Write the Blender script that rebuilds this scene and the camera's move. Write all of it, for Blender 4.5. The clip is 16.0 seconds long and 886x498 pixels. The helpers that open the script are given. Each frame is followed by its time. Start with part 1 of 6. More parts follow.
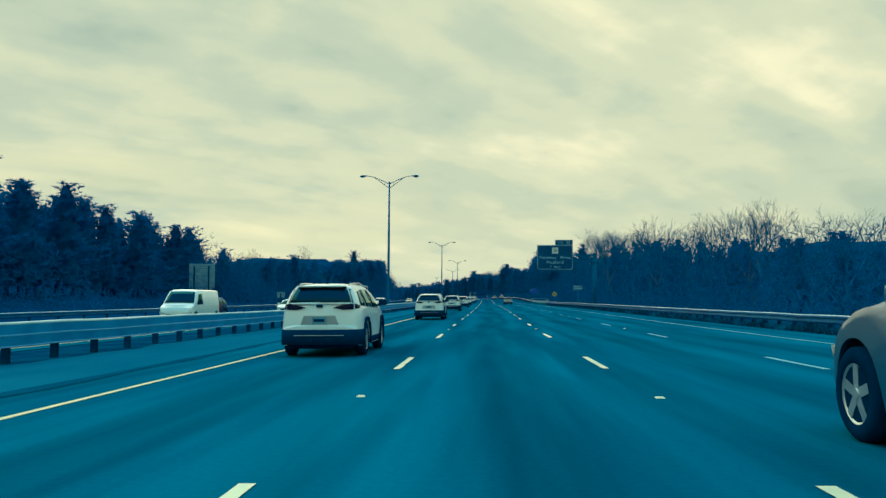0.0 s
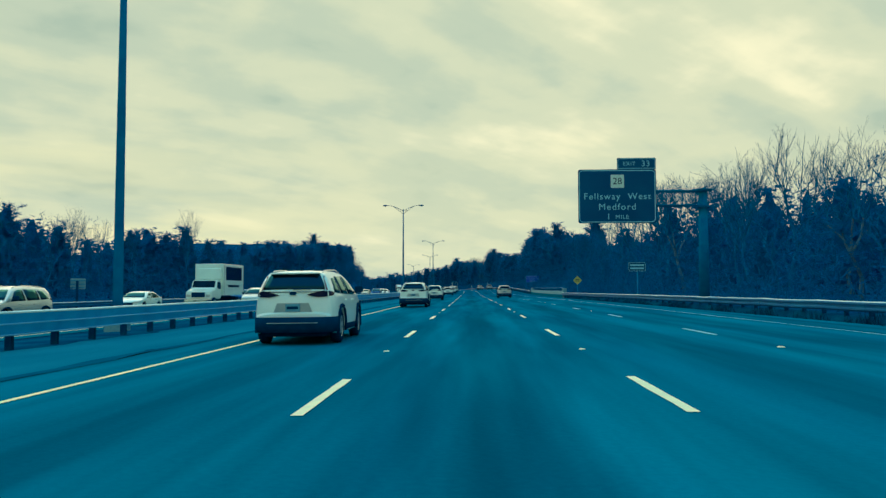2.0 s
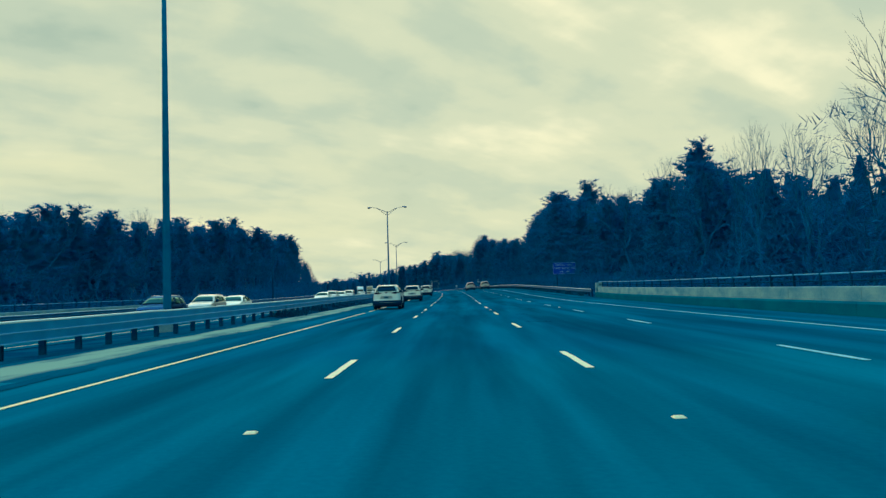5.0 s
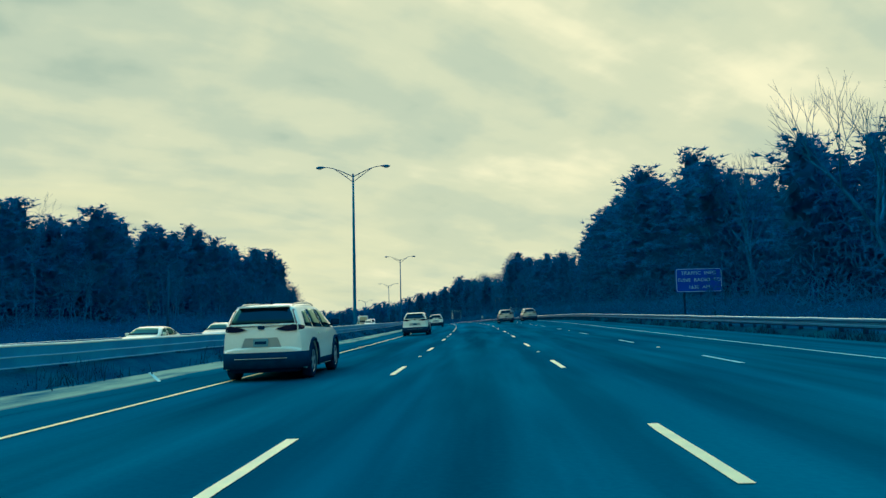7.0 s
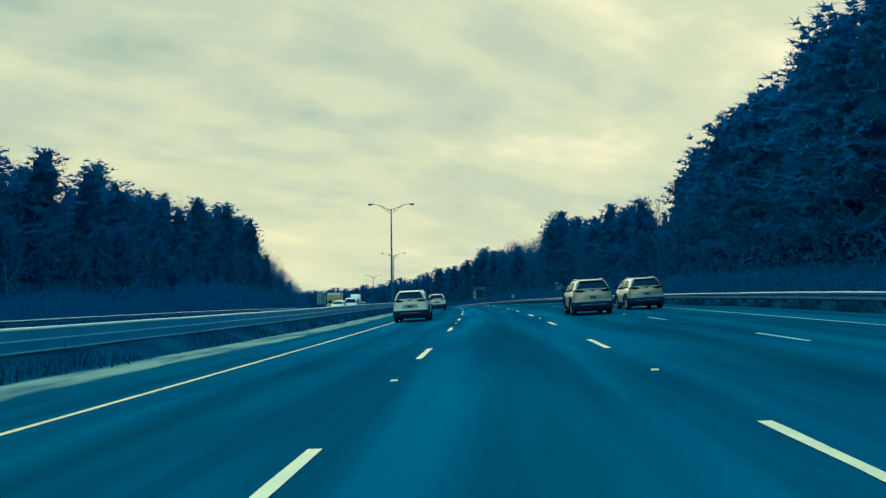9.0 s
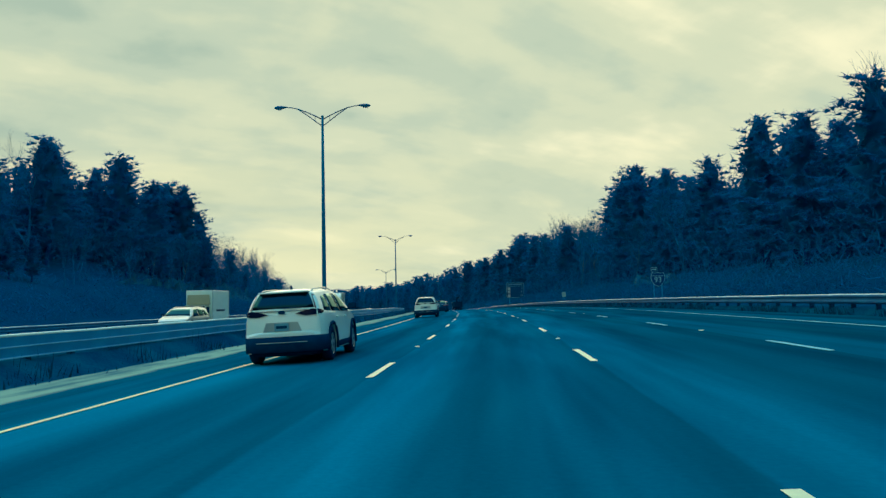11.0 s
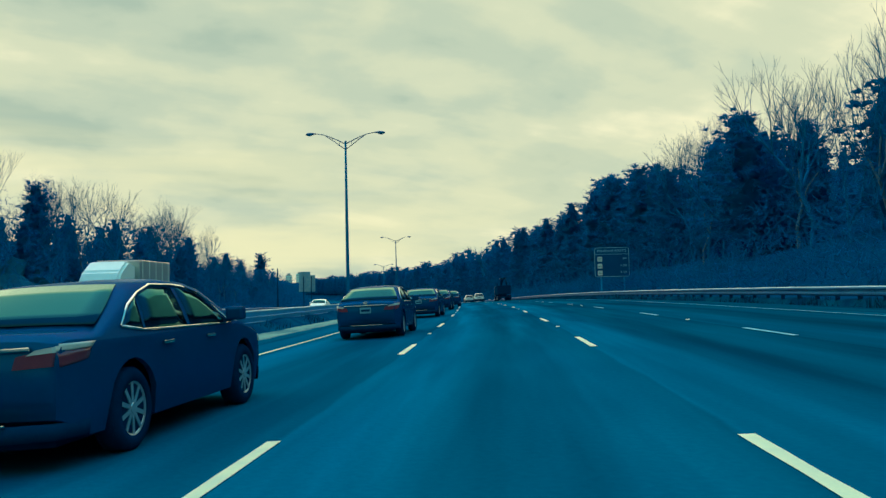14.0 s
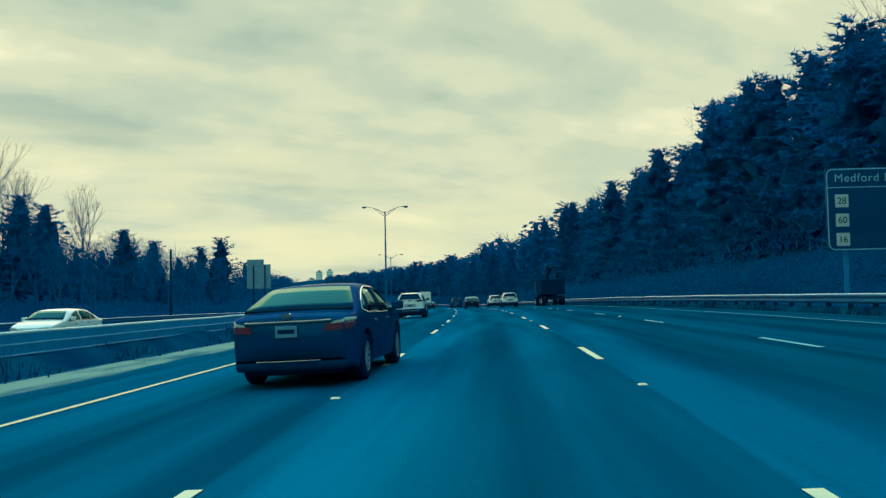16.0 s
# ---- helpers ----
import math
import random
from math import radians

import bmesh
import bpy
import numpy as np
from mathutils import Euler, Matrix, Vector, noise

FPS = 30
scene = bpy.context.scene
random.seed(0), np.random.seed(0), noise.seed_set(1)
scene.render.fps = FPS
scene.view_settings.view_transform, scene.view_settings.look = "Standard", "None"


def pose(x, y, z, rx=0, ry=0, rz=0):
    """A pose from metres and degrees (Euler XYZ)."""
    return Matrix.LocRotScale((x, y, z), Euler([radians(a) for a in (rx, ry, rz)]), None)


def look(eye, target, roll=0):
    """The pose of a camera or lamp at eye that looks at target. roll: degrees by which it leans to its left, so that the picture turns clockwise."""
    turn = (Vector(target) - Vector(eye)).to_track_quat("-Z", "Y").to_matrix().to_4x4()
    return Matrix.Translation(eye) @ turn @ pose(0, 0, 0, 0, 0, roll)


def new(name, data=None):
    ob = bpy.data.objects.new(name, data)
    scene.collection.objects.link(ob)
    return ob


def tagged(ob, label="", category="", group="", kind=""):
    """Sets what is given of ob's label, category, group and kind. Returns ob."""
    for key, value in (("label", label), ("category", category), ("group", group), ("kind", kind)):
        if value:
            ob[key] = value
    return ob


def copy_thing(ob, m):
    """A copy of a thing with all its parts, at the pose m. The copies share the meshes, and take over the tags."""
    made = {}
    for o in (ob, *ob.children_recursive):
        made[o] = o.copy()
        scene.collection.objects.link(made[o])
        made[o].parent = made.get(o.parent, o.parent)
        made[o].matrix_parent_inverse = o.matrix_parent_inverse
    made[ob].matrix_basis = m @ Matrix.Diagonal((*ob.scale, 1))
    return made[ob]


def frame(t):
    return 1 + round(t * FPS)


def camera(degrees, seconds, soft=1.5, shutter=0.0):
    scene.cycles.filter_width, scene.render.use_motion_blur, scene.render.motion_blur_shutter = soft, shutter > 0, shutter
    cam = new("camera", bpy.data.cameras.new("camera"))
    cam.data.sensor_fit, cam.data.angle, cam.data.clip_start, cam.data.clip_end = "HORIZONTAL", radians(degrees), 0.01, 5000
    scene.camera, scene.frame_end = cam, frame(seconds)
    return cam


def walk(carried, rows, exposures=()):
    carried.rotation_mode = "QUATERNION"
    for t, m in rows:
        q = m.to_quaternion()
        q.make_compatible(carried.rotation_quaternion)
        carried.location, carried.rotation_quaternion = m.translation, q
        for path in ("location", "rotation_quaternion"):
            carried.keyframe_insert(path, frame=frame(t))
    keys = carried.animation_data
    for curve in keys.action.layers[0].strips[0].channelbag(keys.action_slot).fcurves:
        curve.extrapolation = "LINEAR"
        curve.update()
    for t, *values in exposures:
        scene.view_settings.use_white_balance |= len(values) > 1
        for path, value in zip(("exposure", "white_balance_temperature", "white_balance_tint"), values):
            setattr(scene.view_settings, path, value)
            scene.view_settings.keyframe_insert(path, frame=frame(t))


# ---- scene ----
cam = camera(56.88, 16.0, soft=1.42)
PATH = [
    (0.0, pose(-0.324, -2.279, 1.157, 93.81, -0.34, 2.61)),
    (0.5, pose(-0.173, 13.638, 1.177, 94.84, 0.17, 2.63)),
    (1.0, pose(-0.052, 30.503, 1.238, 94.77, 1.11, 1.90)),
    (1.5, pose(0.254, 48.383, 1.337, 93.70, 1.63, 1.29)),
    (2.0, pose(0.372, 65.532, 1.449, 93.18, 0.13, 1.53)),
    (2.4, pose(0.463, 79.265, 1.545, 93.16, 0.24, 1.48)),
    (2.7, pose(0.601, 89.450, 1.617, 93.19, 0.52, 1.51)),
    (3.0, pose(0.593, 100.068, 1.689, 93.00, 0.41, 0.98)),
    (5.5, pose(1.406, 188.921, 2.211, 93.45, 1.85, 0.44)),
    (6.0, pose(1.509, 205.962, 2.321, 94.08, 1.73, 0.24)),
    (6.5, pose(1.694, 222.055, 2.446, 94.87, 1.52, 0.98)),
    (7.0, pose(1.815, 238.331, 2.598, 95.45, 1.34, 2.28)),
    (7.5, pose(1.882, 254.416, 2.777, 95.22, 1.59, 3.77)),
    (8.0, pose(1.762, 269.495, 2.963, 93.96, 0.89, 3.76)),
    (10.5, pose(0.959, 348.841, 4.002, 94.09, 1.18, 5.62)),
    (11.0, pose(0.544, 364.291, 4.163, 93.92, 1.17, 6.89)),
    (11.5, pose(-0.235, 381.017, 4.302, 93.98, 2.13, 7.80)),
    (12.0, pose(-1.286, 396.616, 4.399, 93.66, 2.02, 8.52)),
    (12.5, pose(-2.684, 411.942, 4.463, 93.31, 1.14, 9.28)),
    (13.0, pose(-4.218, 428.251, 4.512, 93.25, 1.07, 10.05)),
    (13.5, pose(-5.798, 443.698, 4.537, 93.23, 1.09, 10.38)),
    (14.0, pose(-7.423, 459.443, 4.546, 92.83, 1.37, 10.74)),
    (14.5, pose(-9.223, 475.258, 4.530, 92.58, 1.53, 11.16)),
    (15.0, pose(-11.306, 490.668, 4.482, 92.59, 1.41, 11.51)),
    (15.5, pose(-13.603, 506.313, 4.405, 92.62, 1.04, 12.10)),
    (16.0, pose(-15.940, 521.294, 4.304, 92.73, 1.12, 13.14)),
]
walk(cam, PATH)

# ------------------------------------------------------------------ sky and sun
def build_world():
    w = bpy.data.worlds.new("overcast_sky")
    scene.world = w
    w.use_nodes = True
    nt = w.node_tree
    nt.nodes.clear()
    N, L = nt.nodes, nt.links

    def math_node(op, a, b=None, clamp=False):
        n = N.new("ShaderNodeMath")
        n.operation, n.use_clamp = op, clamp
        for i, v in enumerate((a, b)):
            if v is None:
                continue
            if isinstance(v, (int, float)):
                n.inputs[i].default_value = v
            else:
                L.new(v, n.inputs[i])
        return n.outputs[0]

    def ramp(fac, stops, mode="EASE"):
        n = N.new("ShaderNodeValToRGB")
        n.color_ramp.interpolation = mode
        e = n.color_ramp.elements
        while len(e) < len(stops):
            e.new(0.5)
        for el, (p, c) in zip(e, stops):
            el.position, el.color = p, (*c, 1)
        L.new(fac, n.inputs[0])
        return n.outputs[0]

    def mix(fac, a, b, mode="MIX"):
        n = N.new("ShaderNodeMix")
        n.data_type, n.blend_type = "RGBA", mode
        for sock, v in ((n.inputs[0], fac), (n.inputs[6], a), (n.inputs[7], b)):
            if isinstance(v, (int, float)):
                sock.default_value = v
            elif isinstance(v, tuple):
                sock.default_value = (*v, 1)
            else:
                L.new(v, sock)
        return n.outputs[2]

    def noise_tex(vec, scale, detail, rough, dist=0.0):
        n = N.new("ShaderNodeTexNoise")
        n.inputs["Scale"].default_value = scale
        n.inputs["Detail"].default_value = detail
        n.inputs["Roughness"].default_value = rough
        n.inputs["Distortion"].default_value = dist
        L.new(vec, n.inputs["Vector"])
        return n.outputs["Fac"]

    tc = N.new("ShaderNodeTexCoord").outputs["Generated"]
    sep = N.new("ShaderNodeSeparateXYZ")
    L.new(tc, sep.inputs[0])
    zc = math_node("MAXIMUM", sep.outputs[2], 0.0)
    den = math_node("ADD", zc, 0.30)
    px = math_node("DIVIDE", sep.outputs[0], den)
    py = math_node("DIVIDE", sep.outputs[1], den)
    com = N.new("ShaderNodeCombineXYZ")
    L.new(px, com.inputs[0]), L.new(py, com.inputs[1])
    # long cloud rolls lying across the view
    mp = N.new("ShaderNodeMapping")
    turn = N.new("ShaderNodeMapping")
    turn.inputs["Rotation"].default_value = (0, 0, radians(-38))
    L.new(com.outputs[0], turn.inputs[0])
    mp.inputs["Scale"].default_value = (0.75, 2.3, 1)
    mp.inputs["Location"].default_value = (3.1, 1.7, 0)
    L.new(turn.outputs[0], mp.inputs[0])
    rolls = noise_tex(mp.outputs[0], 1.35, 5.0, 0.47, 0.25)
    puffs = noise_tex(com.outputs[0], 4.6, 5.0, 0.5, 0.15)
    body = math_node("ADD", math_node("MULTIPLY", rolls, 0.68), math_node("MULTIPLY", puffs, 0.32))
    cloud = ramp(body, [(0.37, (0.425, 0.55, 0.435)), (0.45, (0.545, 0.645, 0.485)), (0.54, (0.675, 0.735, 0.515)), (0.68, (0.96, 0.935, 0.62))])
    # pale yellow light low over the horizon, broken into bands
    low = N.new("ShaderNodeMapping")
    low.inputs["Scale"].default_value = (2.2, 2.2, 17)
    L.new(tc, low.inputs[0])
    bands = noise_tex(low.outputs[0], 1.0, 4, 0.5, 0.3)
    elev = ramp(zc, [(0.0, (0.75, 0.75, 0.75)), (0.05, (1, 1, 1)), (0.13, (0.55, 0.55, 0.55)), (0.26, (0, 0, 0))])
    west = ramp(math_node("ADD", math_node("MULTIPLY", sep.outputs[0], -0.9), 0.45), [(0.40, (0.35, 0.35, 0.35)), (0.95, (1, 1, 1))])
    glow = mix(1.0, mix(1.0, ramp(bands, [(0.38, (0, 0, 0)), (0.6, (1, 1, 1))]), elev, "MULTIPLY"), west, "MULTIPLY")
    view = mix(glow, cloud, (0.87, 0.86, 0.52))
    # blue dome above the view, added to tint the lit ground teal
    sky = N.new("ShaderNodeTexSky")
    sky.sky_type, sky.sun_disc = "NISHITA", False
    sky.sun_elevation, sky.sun_rotation = radians(38), radians(-35)
    over = mix(1.0, (0.03, 0.62, 0.98), mix(0.05, (0, 0, 0), sky.outputs[0]), "ADD")
    up = ramp(zc, [(0.40, (0, 0, 0)), (0.72, (1, 1, 1))])
    bg = N.new("ShaderNodeBackground")
    L.new(mix(up, view, over), bg.inputs[0])
    bg.inputs[1].default_value = 1.0
    out = N.new("ShaderNodeOutputWorld")
    L.new(bg.outputs[0], out.inputs[0])


build_world()
sun_data = bpy.data.lights.new("sun", "SUN")
sun_data.energy, sun_data.angle, sun_data.color = 1.45, radians(76), (1.0, 0.86, 0.52)
sun = new("sun", sun_data)
sun.matrix_world = look((-35, 50, 48), (0, 0, 0))

# ------------------------------------------------------------------ materials
def shader(name, a, b=None, rough=0.7, metal=0.0, scale=4.0, bump=0.0, fine=60.0, spec=0.35, per_object=0.0, per_island=0.0, stretch=(1, 1, 1), uv=False, coat=0.0, tint=None):
    """Two colours mixed by a coarse and a fine noise, with fine relief."""
    m = bpy.data.materials.new(name)
    m.use_nodes = True
    nt = m.node_tree
    N, L = nt.nodes, nt.links
    p = N["Principled BSDF"]
    p.inputs["Roughness"].default_value, p.inputs["Metallic"].default_value = rough, metal
    p.inputs["Specular IOR Level"].default_value = spec
    p.inputs["Coat Weight"].default_value = coat
    if tint:
        p.inputs["Specular Tint"].default_value = (*tint, 1)
    b = b or tuple(c * 0.8 for c in a)
    tc = N.new("ShaderNodeTexCoord")
    mp = N.new("ShaderNodeMapping")
    mp.inputs["Scale"].default_value = stretch
    L.new(tc.outputs["UV" if uv else "Object"], mp.inputs[0])
    big, small = N.new("ShaderNodeTexNoise"), N.new("ShaderNodeTexNoise")
    big.inputs["Scale"].default_value, big.inputs["Detail"].default_value = scale, 5
    small.inputs["Scale"].default_value, small.inputs["Detail"].default_value = fine, 2
    L.new(mp.outputs[0], big.inputs["Vector"])
    L.new(tc.outputs["UV" if uv else "Object"], small.inputs["Vector"])
    add = N.new("ShaderNodeMath")
    add.operation = "MULTIPLY_ADD"
    L.new(small.outputs["Fac"], add.inputs[0])
    add.inputs[1].default_value = 0.35
    L.new(big.outputs["Fac"], add.inputs[2])
    rp = N.new("ShaderNodeValToRGB")
    rp.color_ramp.elements[0].position, rp.color_ramp.elements[0].color = 0.5, (*a, 1)
    rp.color_ramp.elements[1].position, rp.color_ramp.elements[1].color = 0.85, (*b, 1)
    L.new(add.outputs[0], rp.inputs[0])
    col = rp.outputs[0]
    for amount, node, sock in ((per_object, "ShaderNodeObjectInfo", "Random"), (per_island, "ShaderNodeNewGeometry", "Random Per Island")):
        if amount:
            src = N.new(node)
            mr = N.new("ShaderNodeMapRange")
            mr.inputs[3].default_value, mr.inputs[4].default_value = 1 - amount, 1 + amount
            L.new(src.outputs[sock], mr.inputs[0])
            hs = N.new("ShaderNodeHueSaturation")
            L.new(mr.outputs[0], hs.inputs["Value"])
            L.new(col, hs.inputs["Color"])
            col = hs.outputs[0]
    L.new(col, p.inputs["Base Color"])
    if bump:
        bn = N.new("ShaderNodeBump")
        bn.inputs["Strength"].default_value, bn.inputs["Distance"].default_value = bump, 0.02
        L.new(small.outputs["Fac"], bn.inputs["Height"])
        L.new(bn.outputs[0], p.inputs["Normal"])
    return m


def asphalt_shader():
    """Worn teal-grey asphalt: dark oil stripe in each lane, paler wheel tracks, seams, patches and grit. UV is (across, along) in metres."""
    m = shader("asphalt", (0.0, 0.100, 0.178), (0.0, 0.132, 0.215), rough=0.9, scale=0.5, fine=14.0, bump=0.25, spec=0.0, uv=True, stretch=(1.0, 0.16, 1))
    nt = m.node_tree
    N, L = nt.nodes, nt.links
    p = N["Principled BSDF"]
    base = p.inputs["Base Color"].links[0].from_socket
    uv = N.new("ShaderNodeTexCoord").outputs["UV"]
    sep = N.new("ShaderNodeSeparateXYZ")
    L.new(uv, sep.inputs[0])

    def mnode(op, a, b):
        n = N.new("ShaderNodeMath")
        n.operation = op
        for i, v in enumerate((a, b)):
            if isinstance(v, (int, float)):
                n.inputs[i].default_value = v
            else:
                L.new(v, n.inputs[i])
        return n.outputs[0]

    # distance from the lane's middle, 0 to 1.83
    lane = mnode("ABSOLUTE", mnode("SUBTRACT", mnode("PINGPONG", mnode("ADD", sep.outputs[0], 1.83), 1.83), 1.83), 0)
    wob = N.new("ShaderNodeTexNoise")
    wm = N.new("ShaderNodeMapping")
    wm.inputs["Scale"].default_value = (0.5, 0.05, 1)
    L.new(uv, wm.inputs[0]), L.new(wm.outputs[0], wob.inputs["Vector"])
    wob.inputs["Detail"].default_value = 4
    x = mnode("ADD", lane, mnode("MULTIPLY", mnode("SUBTRACT", wob.outputs["Fac"], 0.5), 0.9))
    rp = N.new("ShaderNodeValToRGB")
    e = rp.color_ramp.elements
    for pos in (0.3, 0.6):
        e.new(pos)
    for el, (pos, v) in zip(e, ((0.0, 0.84), (0.24, 0.93), (0.52, 1.10), (0.95, 0.98))):
        el.position, el.color = pos, (v, v, v, 1)
    L.new(mnode("DIVIDE", x, 1.83), rp.inputs[0])
    mx = N.new("ShaderNodeMix")
    mx.data_type, mx.blend_type = "RGBA", "MULTIPLY"
    mx.inputs[0].default_value = 1.0
    L.new(base, mx.inputs[6]), L.new(rp.outputs[0], mx.inputs[7])
    # resurfaced darker stretches and repair patches
    pt = N.new("ShaderNodeTexNoise")
    pm = N.new("ShaderNodeMapping")
    pm.inputs["Scale"].default_value = (0.22, 0.012, 1)
    L.new(uv, pm.inputs[0]), L.new(pm.outputs[0], pt.inputs["Vector"])
    pt.inputs["Detail"].default_value = 3
    pr = N.new("ShaderNodeValToRGB")
    pr.color_ramp.elements[0].position, pr.color_ramp.elements[0].color = 0.38, (0.72, 0.74, 0.76, 1)
    pr.color_ramp.elements[1].position, pr.color_ramp.elements[1].color = 0.6, (1.1, 1.1, 1.08, 1)
    L.new(pt.outputs["Fac"], pr.inputs[0])
    m2 = N.new("ShaderNodeMix")
    m2.data_type, m2.blend_type = "RGBA", "MULTIPLY"
    m2.inputs[0].default_value = 1.0
    L.new(mx.outputs[2], m2.inputs[6]), L.new(pr.outputs[0], m2.inputs[7])
    # newer surfacing from the bridge on, darker still across the outer lanes further along
    age = N.new("ShaderNodeValToRGB")
    ae = age.color_ramp.elements
    for pos in (0.3, 0.4, 0.5, 0.6, 0.7, 0.8):
        ae.new(pos)
    for el, (pos, v) in zip(ae, ((0.1860, 1.10), (0.1864, 0.92), (0.2165, 0.88), (0.2172, 1.0), (0.238, 0.94), (0.25, 0.78), (0.30, 0.80), (0.34, 1.03))):
        el.position, el.color = pos, (v, v, v * (0.9 if pos < 0.1862 else 1.0), 1)
    L.new(mnode("DIVIDE", sep.outputs[1], 1000.0), age.inputs[0])
    m3 = N.new("ShaderNodeMix")
    m3.data_type, m3.blend_type = "RGBA", "MULTIPLY"
    m3.inputs[0].default_value = 1.0
    L.new(m2.outputs[2], m3.inputs[6]), L.new(age.outputs[0], m3.inputs[7])
    # beyond the bridge each lane's right half carries a broad dark overlay with a straight outer seam
    off = mnode("FLOORED_MODULO", mnode("ADD", mnode("ADD", sep.outputs[0], 1.80), mnode("MULTIPLY", mnode("SUBTRACT", wob.outputs["Fac"], 0.5), 0.25)), 3.66)
    half = N.new("ShaderNodeValToRGB")
    he = half.color_ramp.elements
    he.new(0.4), he.new(0.6), he.new(0.8)
    for el, (pos, v) in zip(he, ((0.0, 1.13), (0.22, 1.10), (0.50, 0.87), (0.985, 0.82), (1.0, 1.13))):
        el.position, el.color = pos, (v, v, v, 1)
    L.new(mnode("DIVIDE", off, 3.66), half.inputs[0])
    where = N.new("ShaderNodeMapRange")
    where.inputs[1].default_value, where.inputs[2].default_value = 300.0, 370.0
    L.new(sep.outputs[1], where.inputs[0])
    m4 = N.new("ShaderNodeMix")
    m4.data_type, m4.blend_type = "RGBA", "MULTIPLY"
    outer = N.new("ShaderNodeMapRange")
    for k, v in ((1, 1.2), (2, 5.5), (3, 1.0), (4, 0.68)):
        outer.inputs[k].default_value = v
    L.new(sep.outputs[0], outer.inputs[0])
    L.new(where.outputs[0], m4.inputs[0]), L.new(m3.outputs[2], m4.inputs[6]), L.new(mnode("MULTIPLY", half.outputs[0], outer.outputs[0]), m4.inputs[7])
    L.new(m4.outputs[2], p.inputs["Base Color"])
    return m


def sand_shader():
    """Pale washed-out sand thinning into dark grit at both edges. UV is (across, along) in metres."""
    m = shader("sand", (0.0, 0.075, 0.13), (0.0, 0.11, 0.17), spec=0.0, rough=0.95, scale=0.7, fine=9, bump=0.5, uv=True, stretch=(1, 0.2, 1))
    N, L = m.node_tree.nodes, m.node_tree.links
    p = N["Principled BSDF"]
    base = p.inputs["Base Color"].links[0].from_socket
    uv = N.new("ShaderNodeTexCoord").outputs["UV"]
    sep = N.new("ShaderNodeSeparateXYZ")
    L.new(uv, sep.inputs[0])
    hump = N.new("ShaderNodeValToRGB")
    hump.color_ramp.interpolation = "EASE"
    he = hump.color_ramp.elements
    he.new(0.4), he.new(0.6)
    for el, (pos, v) in zip(he, ((0.0, 0.05), (0.24, 0.60), (0.66, 0.55), (1.0, 0.0))):
        el.position, el.color = pos, (v, v, v, 1)
    across = N.new("ShaderNodeMapRange")
    across.inputs[1].default_value, across.inputs[2].default_value = -9.2, -6.7
    L.new(sep.outputs[0], across.inputs[0]), L.new(across.outputs[0], hump.inputs[0])
    mp = N.new("ShaderNodeMapping")
    mp.inputs["Scale"].default_value = (0.9, 0.2, 1)
    L.new(uv, mp.inputs[0])
    no = N.new("ShaderNodeTexNoise")
    no.inputs["Scale"].default_value, no.inputs["Detail"].default_value, no.inputs["Roughness"].default_value = 1.0, 6, 0.6
    L.new(mp.outputs[0], no.inputs["Vector"])
    ad = N.new("ShaderNodeMath")
    ad.operation = "ADD"
    L.new(hump.outputs[0], ad.inputs[0]), L.new(no.outputs["Fac"], ad.inputs[1])
    rp = N.new("ShaderNodeValToRGB")
    rp.color_ramp.elements[0].position, rp.color_ramp.elements[0].color = 0.80, (0, 0, 0, 1)
    rp.color_ramp.elements[1].position, rp.color_ramp.elements[1].color = 1.06, (1, 1, 1, 1)
    sc = N.new("ShaderNodeMath")
    sc.operation = "MULTIPLY"
    sc.inputs[1].default_value = 0.9
    L.new(ad.outputs[0], sc.inputs[0]), L.new(sc.outputs[0], rp.inputs[0])
    mx = N.new("ShaderNodeMix")
    mx.data_type = "RGBA"
    L.new(rp.outputs[0], mx.inputs[0]), L.new(base, mx.inputs[6])
    mx.inputs[7].default_value = (0.27, 0.39, 0.29, 1)
    L.new(mx.outputs[2], p.inputs["Base Color"])
    return m


